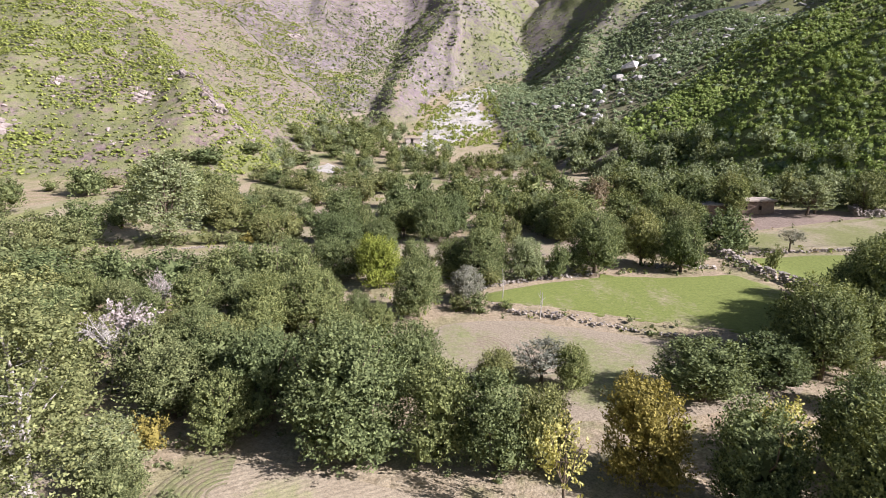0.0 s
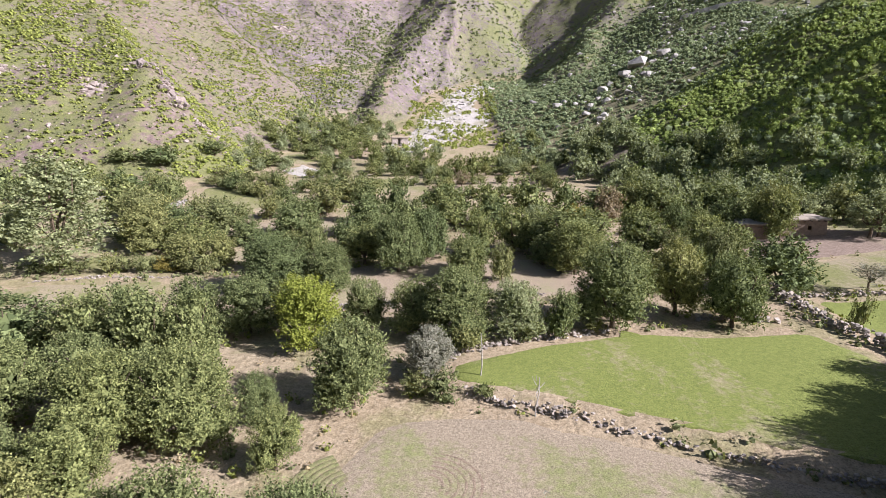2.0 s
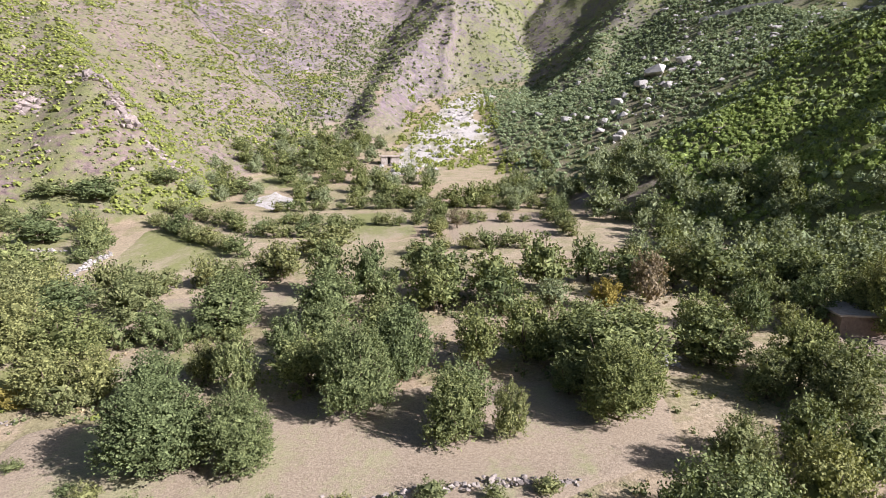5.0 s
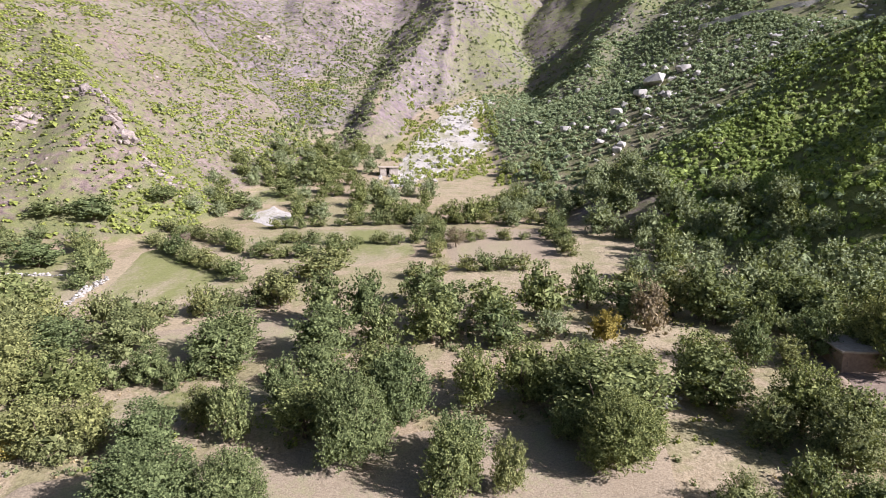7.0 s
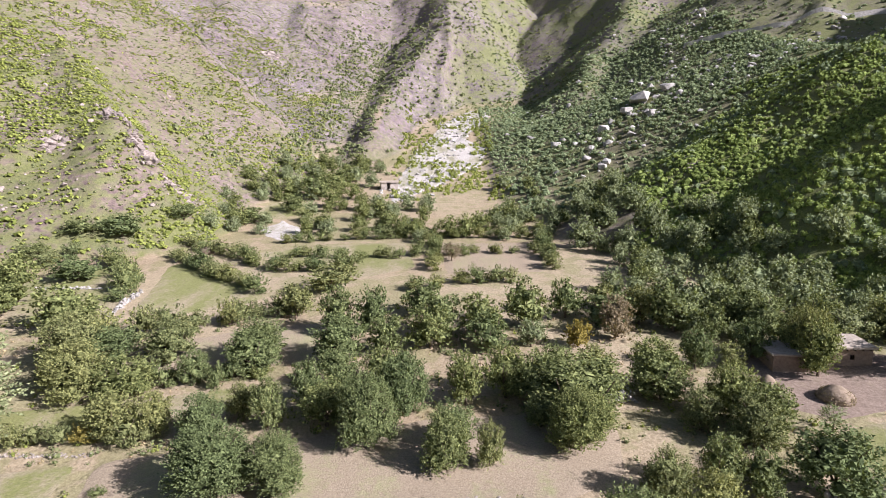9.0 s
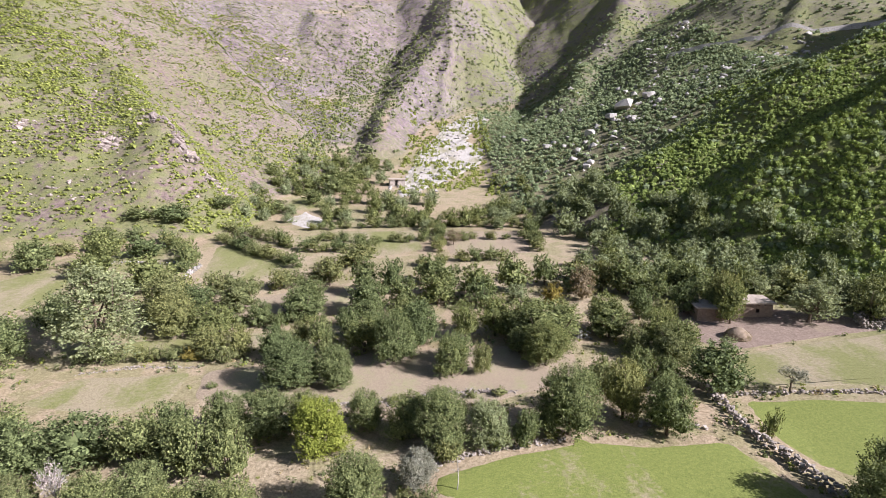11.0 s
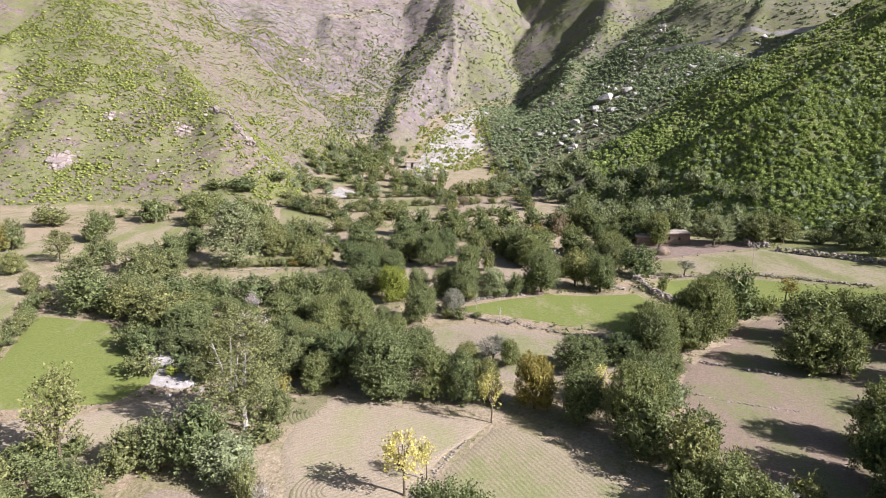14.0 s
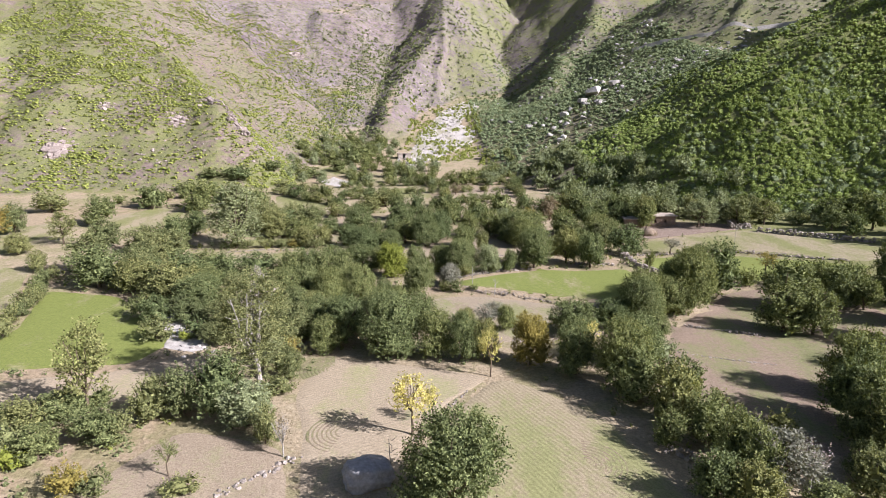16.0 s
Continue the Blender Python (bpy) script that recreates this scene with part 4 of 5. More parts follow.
tree(4.6, 21.8, 2.3, 4.7, "airy", "yellow")
tree(12.1, 21.9, 4.3, 5.2, "near_round", "green")
tree(-13.2, 22.5, 2.9, 3.0, "near_round", "olive")
tree(18.0, 23.8, 5.6, 5.4, "near_broad", "green")
tree(20.6, 23.8, 2.7, 2.6, "bush", "pale")
tree(8.5, 24.2, 4.1, 5.3, "near_round", "gold")
tree(48.0, 25.0, 6.5, 7.0, "broad", "green")
tree(4.3, 25.5, 3.3, 4.3, "near_round", "olive")
tree(2.3, 25.8, 4.2, 4.8, "near_round", "green")
tree(-15.7, 26.0, 3.9, 2.7, "near_round", "pale")
tree(-0.1, 26.4, 4.2, 5.1, "near_round", "green")
tree(-4.5, 27.4, 6.9, 6.7, "near_broad", "green")
tree(38.4, 29.6, 4.8, 5.6, "round", "green")
tree(22.3, 29.7, 3.0, 2.9, "near_round", "green")
tree(-9.3, 30.2, 4.8, 5.4, "near_round", "green")
tree(-22.6, 30.5, 3.6, 2.6, "near_round", "olive")
tree(36.0, 30.8, 5.7, 5.6, "round", "green")
tree(-44.1, 30.8, 3.0, 2.3, "bush", "olive")
tree(-28.6, 30.9, 3.8, 2.5, "bush", "olive")
tree(-25.9, 31.0, 1.2, 1.4, "bush", "lime")
tree(51.0, 31.0, 6.0, 7.0, "broad", "green")
tree(-14.6, 30.6, 4.8, 4.4, "near_round", "olive")
tree(-17.2, 33.4, 4.6, 4.6, "near_round", "olive")
tree(-11.0, 28.4, 3.8, 3.9, "near_round", "green")
tree(-14.2, 27.2, 2.2, 2.0, "bush", "gold")
tree(-21.1, 31.2, 4.3, 3.5, "near_round", "olive")
tree(14.1, 31.4, 6.1, 3.8, "near_round", "green")
tree(-25.5, 32.0, 2.5, 2.4, "bush", "green")
tree(-12.6, 32.6, 4.4, 4.8, "near_round", "green")
tree(-5.6, 32.7, 4.8, 5.4, "near_broad", "green")
tree(-1.9, 32.9, 4.7, 4.7, "near_broad", "green")
tree(7.3, 33.0, 2.4, 3.0, "near_round", "green")
tree(18.7, 33.2, 4.3, 3.3, "near_round", "green")
tree(3.0, 33.7, 2.6, 2.5, "near_round", "olive")
tree(-7.9, 33.7, 3.5, 4.0, "near_round", "green")
tree(22.1, 33.8, 5.2, 5.8, "near_broad", "green")
tree(5.7, 33.9, 3.9, 3.0, "open", "grey")
tree(-10.7, 34.1, 3.7, 3.4, "near_round", "olive")
tree(-23.2, 34.6, 4.9, 3.6, "near_broad", "olive")
tree(-13.2, 35.2, 4.0, 4.2, "near_round", "olive")
tree(-30.8, 35.6, 3.6, 3.5, "round", "green")
tree(-20.1, 35.6, 6.0, 5.4, "bare", "dead")
tree(48.2, 35.9, 3.3, 4.3, "round", "green")
tree(23.1, 36.2, 5.9, 6.0, "near_round", "green")
tree(-27.7, 36.7, 4.4, 3.3, "near_round", "olive")
tree(26.2, 36.8, 5.3, 5.1, "near_round", "green")
tree(54.0, 37.0, 6.0, 7.0, "broad", "green")
tree(46.4, 37.3, 5.0, 5.4, "round", "green")
tree(-33.4, 37.6, 3.0, 2.7, "bush", "green")
tree(40.8, 37.7, 6.4, 6.2, "round", "green")
tree(29.2, 37.9, 7.1, 7.8, "near_broad", "green")
tree(-16.3, 38.3, 4.8, 4.0, "near_broad", "green")
tree(-12.5, 38.9, 4.1, 4.0, "near_round", "green")
tree(-27.3, 38.9, 6.5, 5.3, "near_round", "green")
tree(-18.4, 39.5, 3.1, 3.2, "near_round", "olive")
tree(-24.0, 39.5, 3.5, 3.1, "near_round", "olive")
tree(62.0, 40.0, 5.5, 6.5, "broad", "green")
tree(28.0, 40.2, 4.6, 5.4, "near_round", "green")
tree(-4.6, 40.6, 2.6, 3.2, "near_round", "green")
tree(31.0, 41.9, 6.4, 6.6, "near_broad", "green")
tree(-12.8, 42.2, 5.4, 5.2, "near_broad", "green")
tree(51.5, 42.5, 4.0, 3.8, "round", "green")
tree(-31.6, 42.8, 7.8, 5.6, "broad", "olive")
tree(-9.4, 42.8, 5.0, 5.4, "near_broad", "green")
tree(-22.1, 43.0, 3.3, 3.8, "near_round", "green")
tree(48.1, 43.1, 4.4, 4.2, "round", "green")
tree(-18.8, 44.3, 4.4, 4.8, "near_round", "green")
tree(-12.0, 44.4, 4.5, 4.3, "near_round", "green")
tree(-6.6, 44.6, 2.3, 2.9, "near_round", "green")
tree(35.7, 44.7, 5.9, 7.1, "round", "green")
tree(-15.6, 44.9, 2.8, 3.0, "near_round", "green")
tree(59.0, 45.0, 5.5, 6.5, "broad", "green")
tree(33.6, 45.2, 5.6, 6.4, "near_round", "green")
tree(-25.4, 45.9, 3.6, 3.6, "near_round", "olive")
tree(-2.1, 46.1, 5.1, 5.3, "near_broad", "green")
tree(40.8, 46.3, 2.6, 2.6, "bush", "green")
tree(-16.7, 46.5, 4.6, 4.4, "near_round", "green")
tree(4.9, 46.6, 1.2, 1.0, "bush", "green")
tree(-29.2, 46.8, 4.2, 4.1, "near_round", "green")
tree(-38.3, 46.8, 6.1, 4.8, "round", "olive")
tree(2.6, 46.8, 2.4, 1.7, "bush", "olive")
tree(-22.8, 47.0, 2.7, 4.1, "bare", "dead")
tree(1.2, 47.2, 1.8, 1.3, "bush", "olive")
tree(-33.2, 47.5, 7.3, 5.5, "round", "green")
tree(-44.1, 48.7, 7.4, 5.8, "round", "green")
tree(-39.4, 49.1, 4.4, 5.6, "round", "olive")
tree(1.9, 49.4, 3.3, 3.1, "near_round", "grey")
tree(45.1, 50.3, 3.4, 3.7, "airy", "gold")
tree(-28.4, 50.8, 5.6, 4.6, "round", "green")
tree(-15.2, 51.0, 4.4, 5.4, "round", "green")
tree(-12.4, 51.1, 3.6, 5.0, "round", "green")
tree(-19.5, 51.9, 4.6, 5.0, "round", "green")
tree(-24.5, 52.3, 6.5, 4.4, "round", "green")
tree(-6.0, 53.6, 4.8, 5.4, "near_round", "lime")
tree(10.6, 53.9, 2.4, 3.5, "round", "green")
tree(7.5, 54.0, 3.9, 4.3, "near_round", "pale")
tree(-31.9, 54.0, 5.4, 4.0, "round", "green")
tree(-48.3, 54.2, 6.7, 6.4, "open", "olive")
tree(-18.1, 54.3, 4.0, 4.6, "round", "green")
tree(3.7, 54.4, 5.1, 5.2, "near_broad", "green")
tree(-55.9, 54.9, 3.0, 3.4, "round", "olive")
tree(-41.7, 55.5, 5.5, 4.4, "round", "olive")
tree(31.1, 55.5, 1.6, 2.7, "bush", "green")
tree(22.5, 55.7, 4.6, 5.5, "near_round", "green")
tree(14.3, 55.8, 6.3, 6.5, "near_broad", "green")
tree(0.9, 56.2, 4.1, 4.1, "near_round", "green")
tree(-10.9, 56.6, 4.6, 4.4, "near_round", "green")
tree(-8.0, 57.4, 3.6, 4.0, "near_round", "green")
tree(-14.4, 56.2, 4.4, 4.4, "near_round", "green")
tree(-2.8, 57.6, 3.4, 3.8, "near_round", "green")
tree(19.5, 58.3, 4.4, 5.9, "near_round", "olive")
tree(-41.7, 59.9, 5.4, 5.2, "round", "olive")
tree(74.0, 62.0, 6.0, 7.0, "far", "green")
tree(-40.9, 62.9, 6.8, 5.2, "round", "olive")
tree(-64.4, 63.4, 4.1, 3.6, "round", "olive")
tree(37.5, 63.8, 3.3, 2.8, "airy", "grey")
tree(19.4, 64.4, 3.6, 3.6, "broad", "olive")
tree(25.6, 64.4, 3.2, 3.5, "round", "green")
tree(30.6, 64.5, 6.3, 5.2, "round", "green")
tree(23.3, 65.1, 3.3, 4.3, "round", "green")
tree(-11.3, 65.3, 6.7, 5.4, "near_broad", "green")
tree(-9.7, 65.5, 3.6, 3.3, "round", "green")
tree(-7.1, 65.7, 4.8, 4.5, "near_broad", "green")
tree(80.0, 66.0, 6.0, 7.0, "far", "green")
tree(-46.2, 66.1, 7.1, 4.7, "round", "olive")
tree(4.7, 67.8, 3.9, 4.5, "broad", "green")
tree(7.9, 68.2, 2.4, 3.7, "round", "olive")
tree(70.3, 68.5, 3.9, 4.3, "far", "green")
tree(-53.9, 68.9, 5.5, 4.9, "round", "olive")
tree(-43.1, 69.3, 6.9, 5.7, "round", "green")
tree(14.9, 70.2, 6.0, 5.3, "near_broad", "green")
tree(-61.6, 70.4, 5.5, 5.8, "open", "olive")
tree(28.4, 70.5, 4.5, 4.6, "broad", "olive")
tree(5.2, 70.8, 4.2, 3.9, "round", "green")
tree(-33.3, 70.9, 9.5, 12.0, "tall_far", "pale")
tree(-1.5, 71.2, 5.5, 6.2, "near_broad", "green")
tree(-14.6, 71.8, 4.4, 4.1, "round", "green")
tree(35.2, 71.9, 2.4, 2.7, "airy", "pale")
tree(30.1, 72.0, 4.9, 4.7, "round", "green")
tree(76.0, 72.0, 6.0, 7.0, "far", "green")
tree(69.2, 72.5, 4.1, 4.9, "far", "green")
tree(-22.0, 72.7, 4.5, 3.9, "round", "olive")
tree(25.3, 72.9, 3.4, 3.7, "round", "olive")
tree(-74.7, 72.9, 6.1, 6.9, "open", "gold")
tree(-19.0, 73.2, 3.6, 3.7, "round", "olive")
tree(12.4, 73.4, 3.0, 3.0, "round", "green")
tree(-9.9, 73.7, 3.0, 4.7, "round", "green")
tree(-5.1, 73.9, 5.0, 4.2, "round", "green")
tree(28.5, 74.7, 4.5, 5.3, "broad", "green")
tree(15.8, 74.9, 9.3, 5.8, "broad", "green")
tree(-12.6, 75.5, 3.0, 3.2, "round", "olive")
tree(1.1, 75.9, 5.3, 5.7, "broad", "green")
tree(-73.8, 76.6, 5.3, 5.6, "round", "olive")
tree(6.5, 77.2, 3.7, 5.2, "round", "green")
tree(-7.5, 77.4, 3.7, 4.4, "round", "green")
tree(23.8, 77.9, 5.4, 4.6, "round", "green")
tree(12.5, 78.0, 5.4, 4.6, "round", "green")
tree(10.1, 78.4, 4.3, 5.2, "round", "green")
tree(77.7, 78.8, 6.4, 5.2, "far", "green")
tree(-28.8, 78.8, 6.4, 5.4, "broad", "olive")
tree(-24.3, 78.9, 5.9, 4.1, "round", "green")
tree(-43.4, 79.1, 5.5, 4.7, "round", "green")
tree(25.7, 79.8, 3.4, 2.1, "bush", "brown")
tree(61.5, 79.9, 5.3, 5.1, "open", "olive")
tree(73.9, 79.9, 6.5, 4.7, "far", "green")
tree(56.5, 80.0, 5.3, 6.0, "round", "olive")
tree(18.4, 80.0, 4.4, 4.4, "round", "olive")
tree(-5.2, 80.0, 4.4, 4.3, "round", "green")
tree(23.7, 80.0, 4.7, 5.2, "round", "green")
tree(14.5, 80.2, 4.1, 4.6, "round", "green")
tree(-16.7, 80.5, 1.8, 2.4, "bush", "green")
tree(-21.8, 80.7, 2.3, 2.3, "bush", "green")
tree(49.3, 80.7, 6.5, 5.2, "open", "pale")
tree(-1.4, 81.0, 4.4, 3.7, "round", "green")
tree(50.6, 81.2, 6.4, 5.6, "open", "pale")
tree(39.9, 81.4, 4.2, 5.8, "round", "green")
tree(-19.2, 81.6, 3.5, 3.5, "round", "green")
tree(60.0, 83.0, 5.0, 5.5, "far", "olive")
tree(29.3, 83.7, 3.6, 4.6, "round", "green")
tree(-14.3, 83.8, 6.3, 4.6, "round", "green")
tree(40.3, 83.8, 4.7, 6.6, "broad", "olive")
tree(-32.1, 84.1, 7.0, 6.2, "broad", "olive")
tree(-62.8, 84.2, 6.2, 6.2, "round", "green")
tree(32.9, 84.2, 3.0, 2.6, "far", "olive")
tree(-6.1, 85.6, 6.6, 5.3, "round", "green")
tree(-29.5, 85.8, 6.6, 4.1, "round", "green")
tree(36.0, 86.0, 4.0, 4.5, "round", "green")
tree(56.0, 86.0, 5.0, 5.0, "far", "pale")
tree(40.7, 86.0, 5.2, 4.8, "round", "green")
tree(-14.4, 86.4, 5.9, 5.0, "round", "green")
tree(-23.5, 86.4, 5.9, 4.6, "round", "olive")
tree(-1.5, 87.8, 3.9, 4.5, "far", "green")
tree(9.2, 88.4, 4.5, 4.4, "far", "green")
tree(47.8, 88.9, 4.9, 3.8, "round", "pale")
tree(52.0, 89.0, 5.0, 5.0, "far", "olive")
tree(3.1, 89.2, 4.9, 5.0, "far", "green")
tree(19.0, 89.2, 3.1, 3.5, "far", "gold")
tree(14.0, 89.4, 3.3, 3.2, "far", "pale")
tree(34.1, 90.7, 3.4, 4.3, "far", "green")
tree(40.0, 91.0, 5.0, 5.0, "far", "green")
tree(46.0, 91.5, 5.0, 5.0, "far", "green")
tree(23.7, 91.5, 4.1, 5.1, "far", "brown")
tree(8.8, 92.3, 5.3, 5.4, "far", "green")
tree(4.0, 92.4, 6.3, 5.4, "far", "green")
tree(30.8, 93.2, 6.2, 6.3, "far", "green")
tree(-7.5, 93.4, 4.5, 5.9, "far", "green")
tree(-38.8, 93.6, 7.6, 5.9, "far", "green")
tree(-3.6, 93.7, 4.2, 5.7, "far", "green")
tree(14.1, 94.6, 5.3, 6.3, "far", "green")
tree(38.7, 94.6, 6.4, 4.7, "far", "green")
tree(-78.4, 94.7, 7.4, 4.8, "far", "olive")
tree(40.2, 95.4, 3.6, 4.0, "far", "green")
tree(24.0, 95.4, 6.5, 4.5, "far", "green")
tree(27.6, 95.4, 4.2, 5.0, "far", "olive")
tree(19.4, 97.8, 4.5, 5.2, "far", "green")
tree(36.1, 98.3, 4.4, 2.8, "far", "green")
tree(-50.1, 98.4, 6.4, 4.6, "far", "green")
tree(-13.6, 98.4, 4.9, 4.6, "far", "olive")
tree(2.1, 99.0, 5.3, 4.7, "far", "green")
tree(-60.7, 100.8, 5.5, 5.3, "far", "green")
tree(24.4, 101.1, 3.8, 3.6, "far", "olive")
tree(-50.3, 101.7, 7.2, 6.8, "far", "green")
tree(-62.5, 103.5, 5.6, 4.8, "far", "green")
tree(-10.9, 108.6, 7.8, 4.2, "far", "olive")
tree(-48.6, 112.0, 7.2, 4.1, "far", "green")
tree(-61.2, 120.9, 5.7, 2.7, "far", "green")
tree(6.0, 124.7, 4.0, 3.3, "open", "brown")
tree(-57.1, 127.8, 6.1, 2.4, "far", "green")
tree(-51.0, 129.0, 7.2, 3.8, "far", "green")
tree(-43.8, 137.6, 5.6, 3.2, "far", "green")
tree(-37.4, 154.0, 7.6, 3.7, "far", "green")
tree(-30.1, 164.1, 6.9, 4.0, "far", "green")
tree(-27.4, 176.2, 8.9, 7.2, "far", "green")
tree(-23.5, 186.7, 9.6, 5.4, "far", "green")

# ---- dry-stone walls ----
def stone_shape(seed):
    """A rough block, the hull of a few points, about one metre across."""
    rng, bm = random.Random(seed), bmesh.new()
    for _ in range(16):
        d = Vector((rng.gauss(0, 1), rng.gauss(0, 1), rng.gauss(0, 1))).normalized()
        bm.verts.new(Vector((d.x * 0.55, d.y * 0.45, d.z * 0.38)) * rng.uniform(0.85, 1.15))
    hull = bmesh.ops.convex_hull(bm, input=bm.verts)
    bmesh.ops.delete(bm, geom=list({g for g in hull["geom_interior"] + hull["geom_unused"] if isinstance(g, bmesh.types.BMVert)}), context="VERTS")
    me = bpy.data.meshes.new("stone")
    bm.to_mesh(me)
    bm.free()
    return me


STONES = [stone_shape(s) for s in range(8)]
PALE_STONES = [stone_shape(s + 20) for s in range(6)]
for shape in STONES:
    shape.materials.append(STONE)
for shape in PALE_STONES:
    shape.materials.append(WHITE_STONE)


def along_line(points, step):
    for (ax, ay), (bx, by) in zip(points, points[1:]):
        count = max(1, int(math.hypot(bx - ax, by - ay) / step))
        for k in range(count):
            yield ax + (bx - ax) * (k + 0.5) / count, ay + (by - ay) * (k + 0.5) / count


def stone_places(points, wide, high, size, seed):
    """Where the stones of a heaped wall lie: place, turn and size."""
    rng, made = random.Random(seed), []
    for x, y in along_line(points, size * 0.8):
        swell_here = 0.55 + 0.6 * smooth_noise(x, y, 2.5, seed)
        courses = max(1, round(high * swell_here / (size * 0.6)))
        for level in range(courses):
            for _ in range(2 if level == 0 and wide > 0.5 else 1):
                f = size * rng.uniform(0.6, 1.35)
                made.append((x + rng.gauss(0, 0.28 * wide), y + rng.gauss(0, 0.28 * wide), (level + 0.3) * size * 0.56, rng.uniform(0, 6.28), rng.uniform(-0.5, 0.5), f))
    made = np.array(made)
    made[:, 2] += height(made[:, 0], made[:, 1])
    return made.tolist()


def stone_wall(points, wide, high, size, seed, label, shapes=STONES):
    """A tumbled dry-stone wall of separate stones on an earth core."""
    base = new("stone_wall")
    base.location = (*points[0], ground_at(*points[0]))
    for i, (x, y, z, turn, tip, f) in enumerate(stone_places(points, wide, high, size, seed)):
        ob = new("stone", shapes[i % len(shapes)])
        ob.parent = base
        ob.matrix_basis = Matrix.Translation(-base.location) @ Matrix.LocRotScale((x, y, z), Euler((tip, tip * 0.6, turn)), (f, f, f))
    return tagged(base, label, "wall", kind="structure")


def stone_heap(name, label, places, mat, kind="stuff"):
    """Many stones joined into one object; places yield x, y, z, turn, tip, size."""
    shapes = [(np.array([v.co[:] for v in me.vertices]), [tuple(p.vertices) for p in me.polygons]) for me in STONES]
    verts, faces, n = [], [], 0
    for i, (x, y, z, turn, tip, f) in enumerate(places):
        co, polys = shapes[i % len(shapes)]
        m = np.array((Matrix.LocRotScale((x, y, z), Euler((tip, tip * 0.6, turn)), (f, f, f))))
        verts.append(co @ m[:3, :3].T + m[:3, 3])
        faces += [tuple(n + k for k in p) for p in polys]
        n += len(co)
    return tagged(link(name, np.concatenate(verts), faces, mat), label, "stones", kind=kind)


stone_wall([(4.0, 47.0), (5.9, 46.0), (8.4, 44.9), (10.8, 43.6), (13.2, 42.3), (15.3, 41.2), (17.5, 40.2), (19.6, 39.3), (22, 38.4)], 0.42, 0.45, 0.21, 1, "tumbled low dry-stone terrace wall below green wheat")
stone_wall([(29.2, 63.2), (29.5, 59.7), (29.6, 55.6), (30.6, 52.4), (31.4, 49.2), (32, 46.5)], 0.5, 1.15, 0.36, 2, "tall dry-stone wall between two green fields")
stone_wall([(2.2, 51.0), (5.1, 52.6), (9.4, 53.9), (13.8, 55.0)], 0.7, 0.35, 0.27, 3, "dry-stone terrace edge under the orchard trees")
stone_wall([(31.9, 63.6), (38.6, 63.7), (43.2, 63.3), (47.7, 62.7), (50.5, 60.9), (53.3, 59.2), (60, 55)], 0.6, 0.5, 0.31, 4, "long dry-stone wall across green fields")
stone_wall([(20.5, 57.3), (23.5, 57.2), (26, 56.6)], 0.6, 0.5, 0.38, 5, "short stone row under an orchard tree")
stone_heap("stone_row", "line of small cleared field stones", stone_places([(26.7, 32.9), (29.9, 31.4), (33.6, 29.6)], 0.4, 0.25, 0.26, 6), STONE)
stone_heap("stone_row", "thin line of cleared stones across the field", stone_places([(21.8, 27.1), (24.8, 25.2), (27.8, 23.9), (30.9, 23.0)], 0.35, 0.2, 0.24, 7), STONE)
stone_heap("stone_row", "line of stones and earth between two fields", stone_places([(-14.1, 5.8), (-12.1, 7.6), (-10.4, 9.2), (-9.8, 10.2)], 0.8, 0.3, 0.30, 8), STONE)
stone_heap("stone_row", "low bank of stones across the ploughed field", stone_places([(2.4, 19.2), (1.2, 17.2), (-0.8, 13.6), (-2, 11.5)], 0.4, 0.2, 0.2, 9), STONE)
stone_heap("stone_row", "pale stone terrace wall on the upper fields", stone_places([(-36.4, 95.2), (-36.8, 101.6), (-37.4, 108)], 0.7, 0.6, 0.36, 10), WHITE_STONE)
stone_heap("stone_row", "pale stone line across an upper terrace", stone_places([(-52, 107.5), (-44, 108.5), (-40, 109.5)], 0.4, 0.5, 0.4, 11), WHITE_STONE)
stone_heap("stone_row", "dark stone bank below the far meadow's edge", stone_places([(57.4, 74.9), (60.9, 71.6), (65.6, 67.6), (70, 63.4)], 0.6, 1.0, 0.5, 12), STONE)
stone_heap("stone_row", "stones edging the orchard terrace", stone_places([(-7, 61.5), (0, 62.4), (6, 63.6), (11, 64)], 0.9, 0.35, 0.32, 13), STONE)
stone_heap("stone_row", "stones along the green terrace strip", stone_places([(-34, 67.6), (-29, 69.6), (-22.5, 70)], 0.6, 0.2, 0.2, 14), STONE)
stone_heap("stone_pile", "small pile of whitish field stones", stone_places([(19.6, 77.6), (21.4, 78.0)], 1.2, 1.0, 0.42, 15), WHITE_STONE)
stone_heap("stone_pile", "pile of reddish stones in a shaded corner", stone_places([(15.4, 9.6), (17.0, 8.8)], 0.8, 0.5, 0.35, 16), STONE)


def stones_on(places, size, sink=0.25):
    x, y, z, rng = places
    for px, py, pz in zip(x, y, z):
        f = size[0] + (size[1] - size[0]) * rng.rand() ** 3
        yield px, py, pz + f * (0.38 - sink) * 0.6, rng.uniform(0, 6.28), rng.uniform(-0.4, 0.4), f


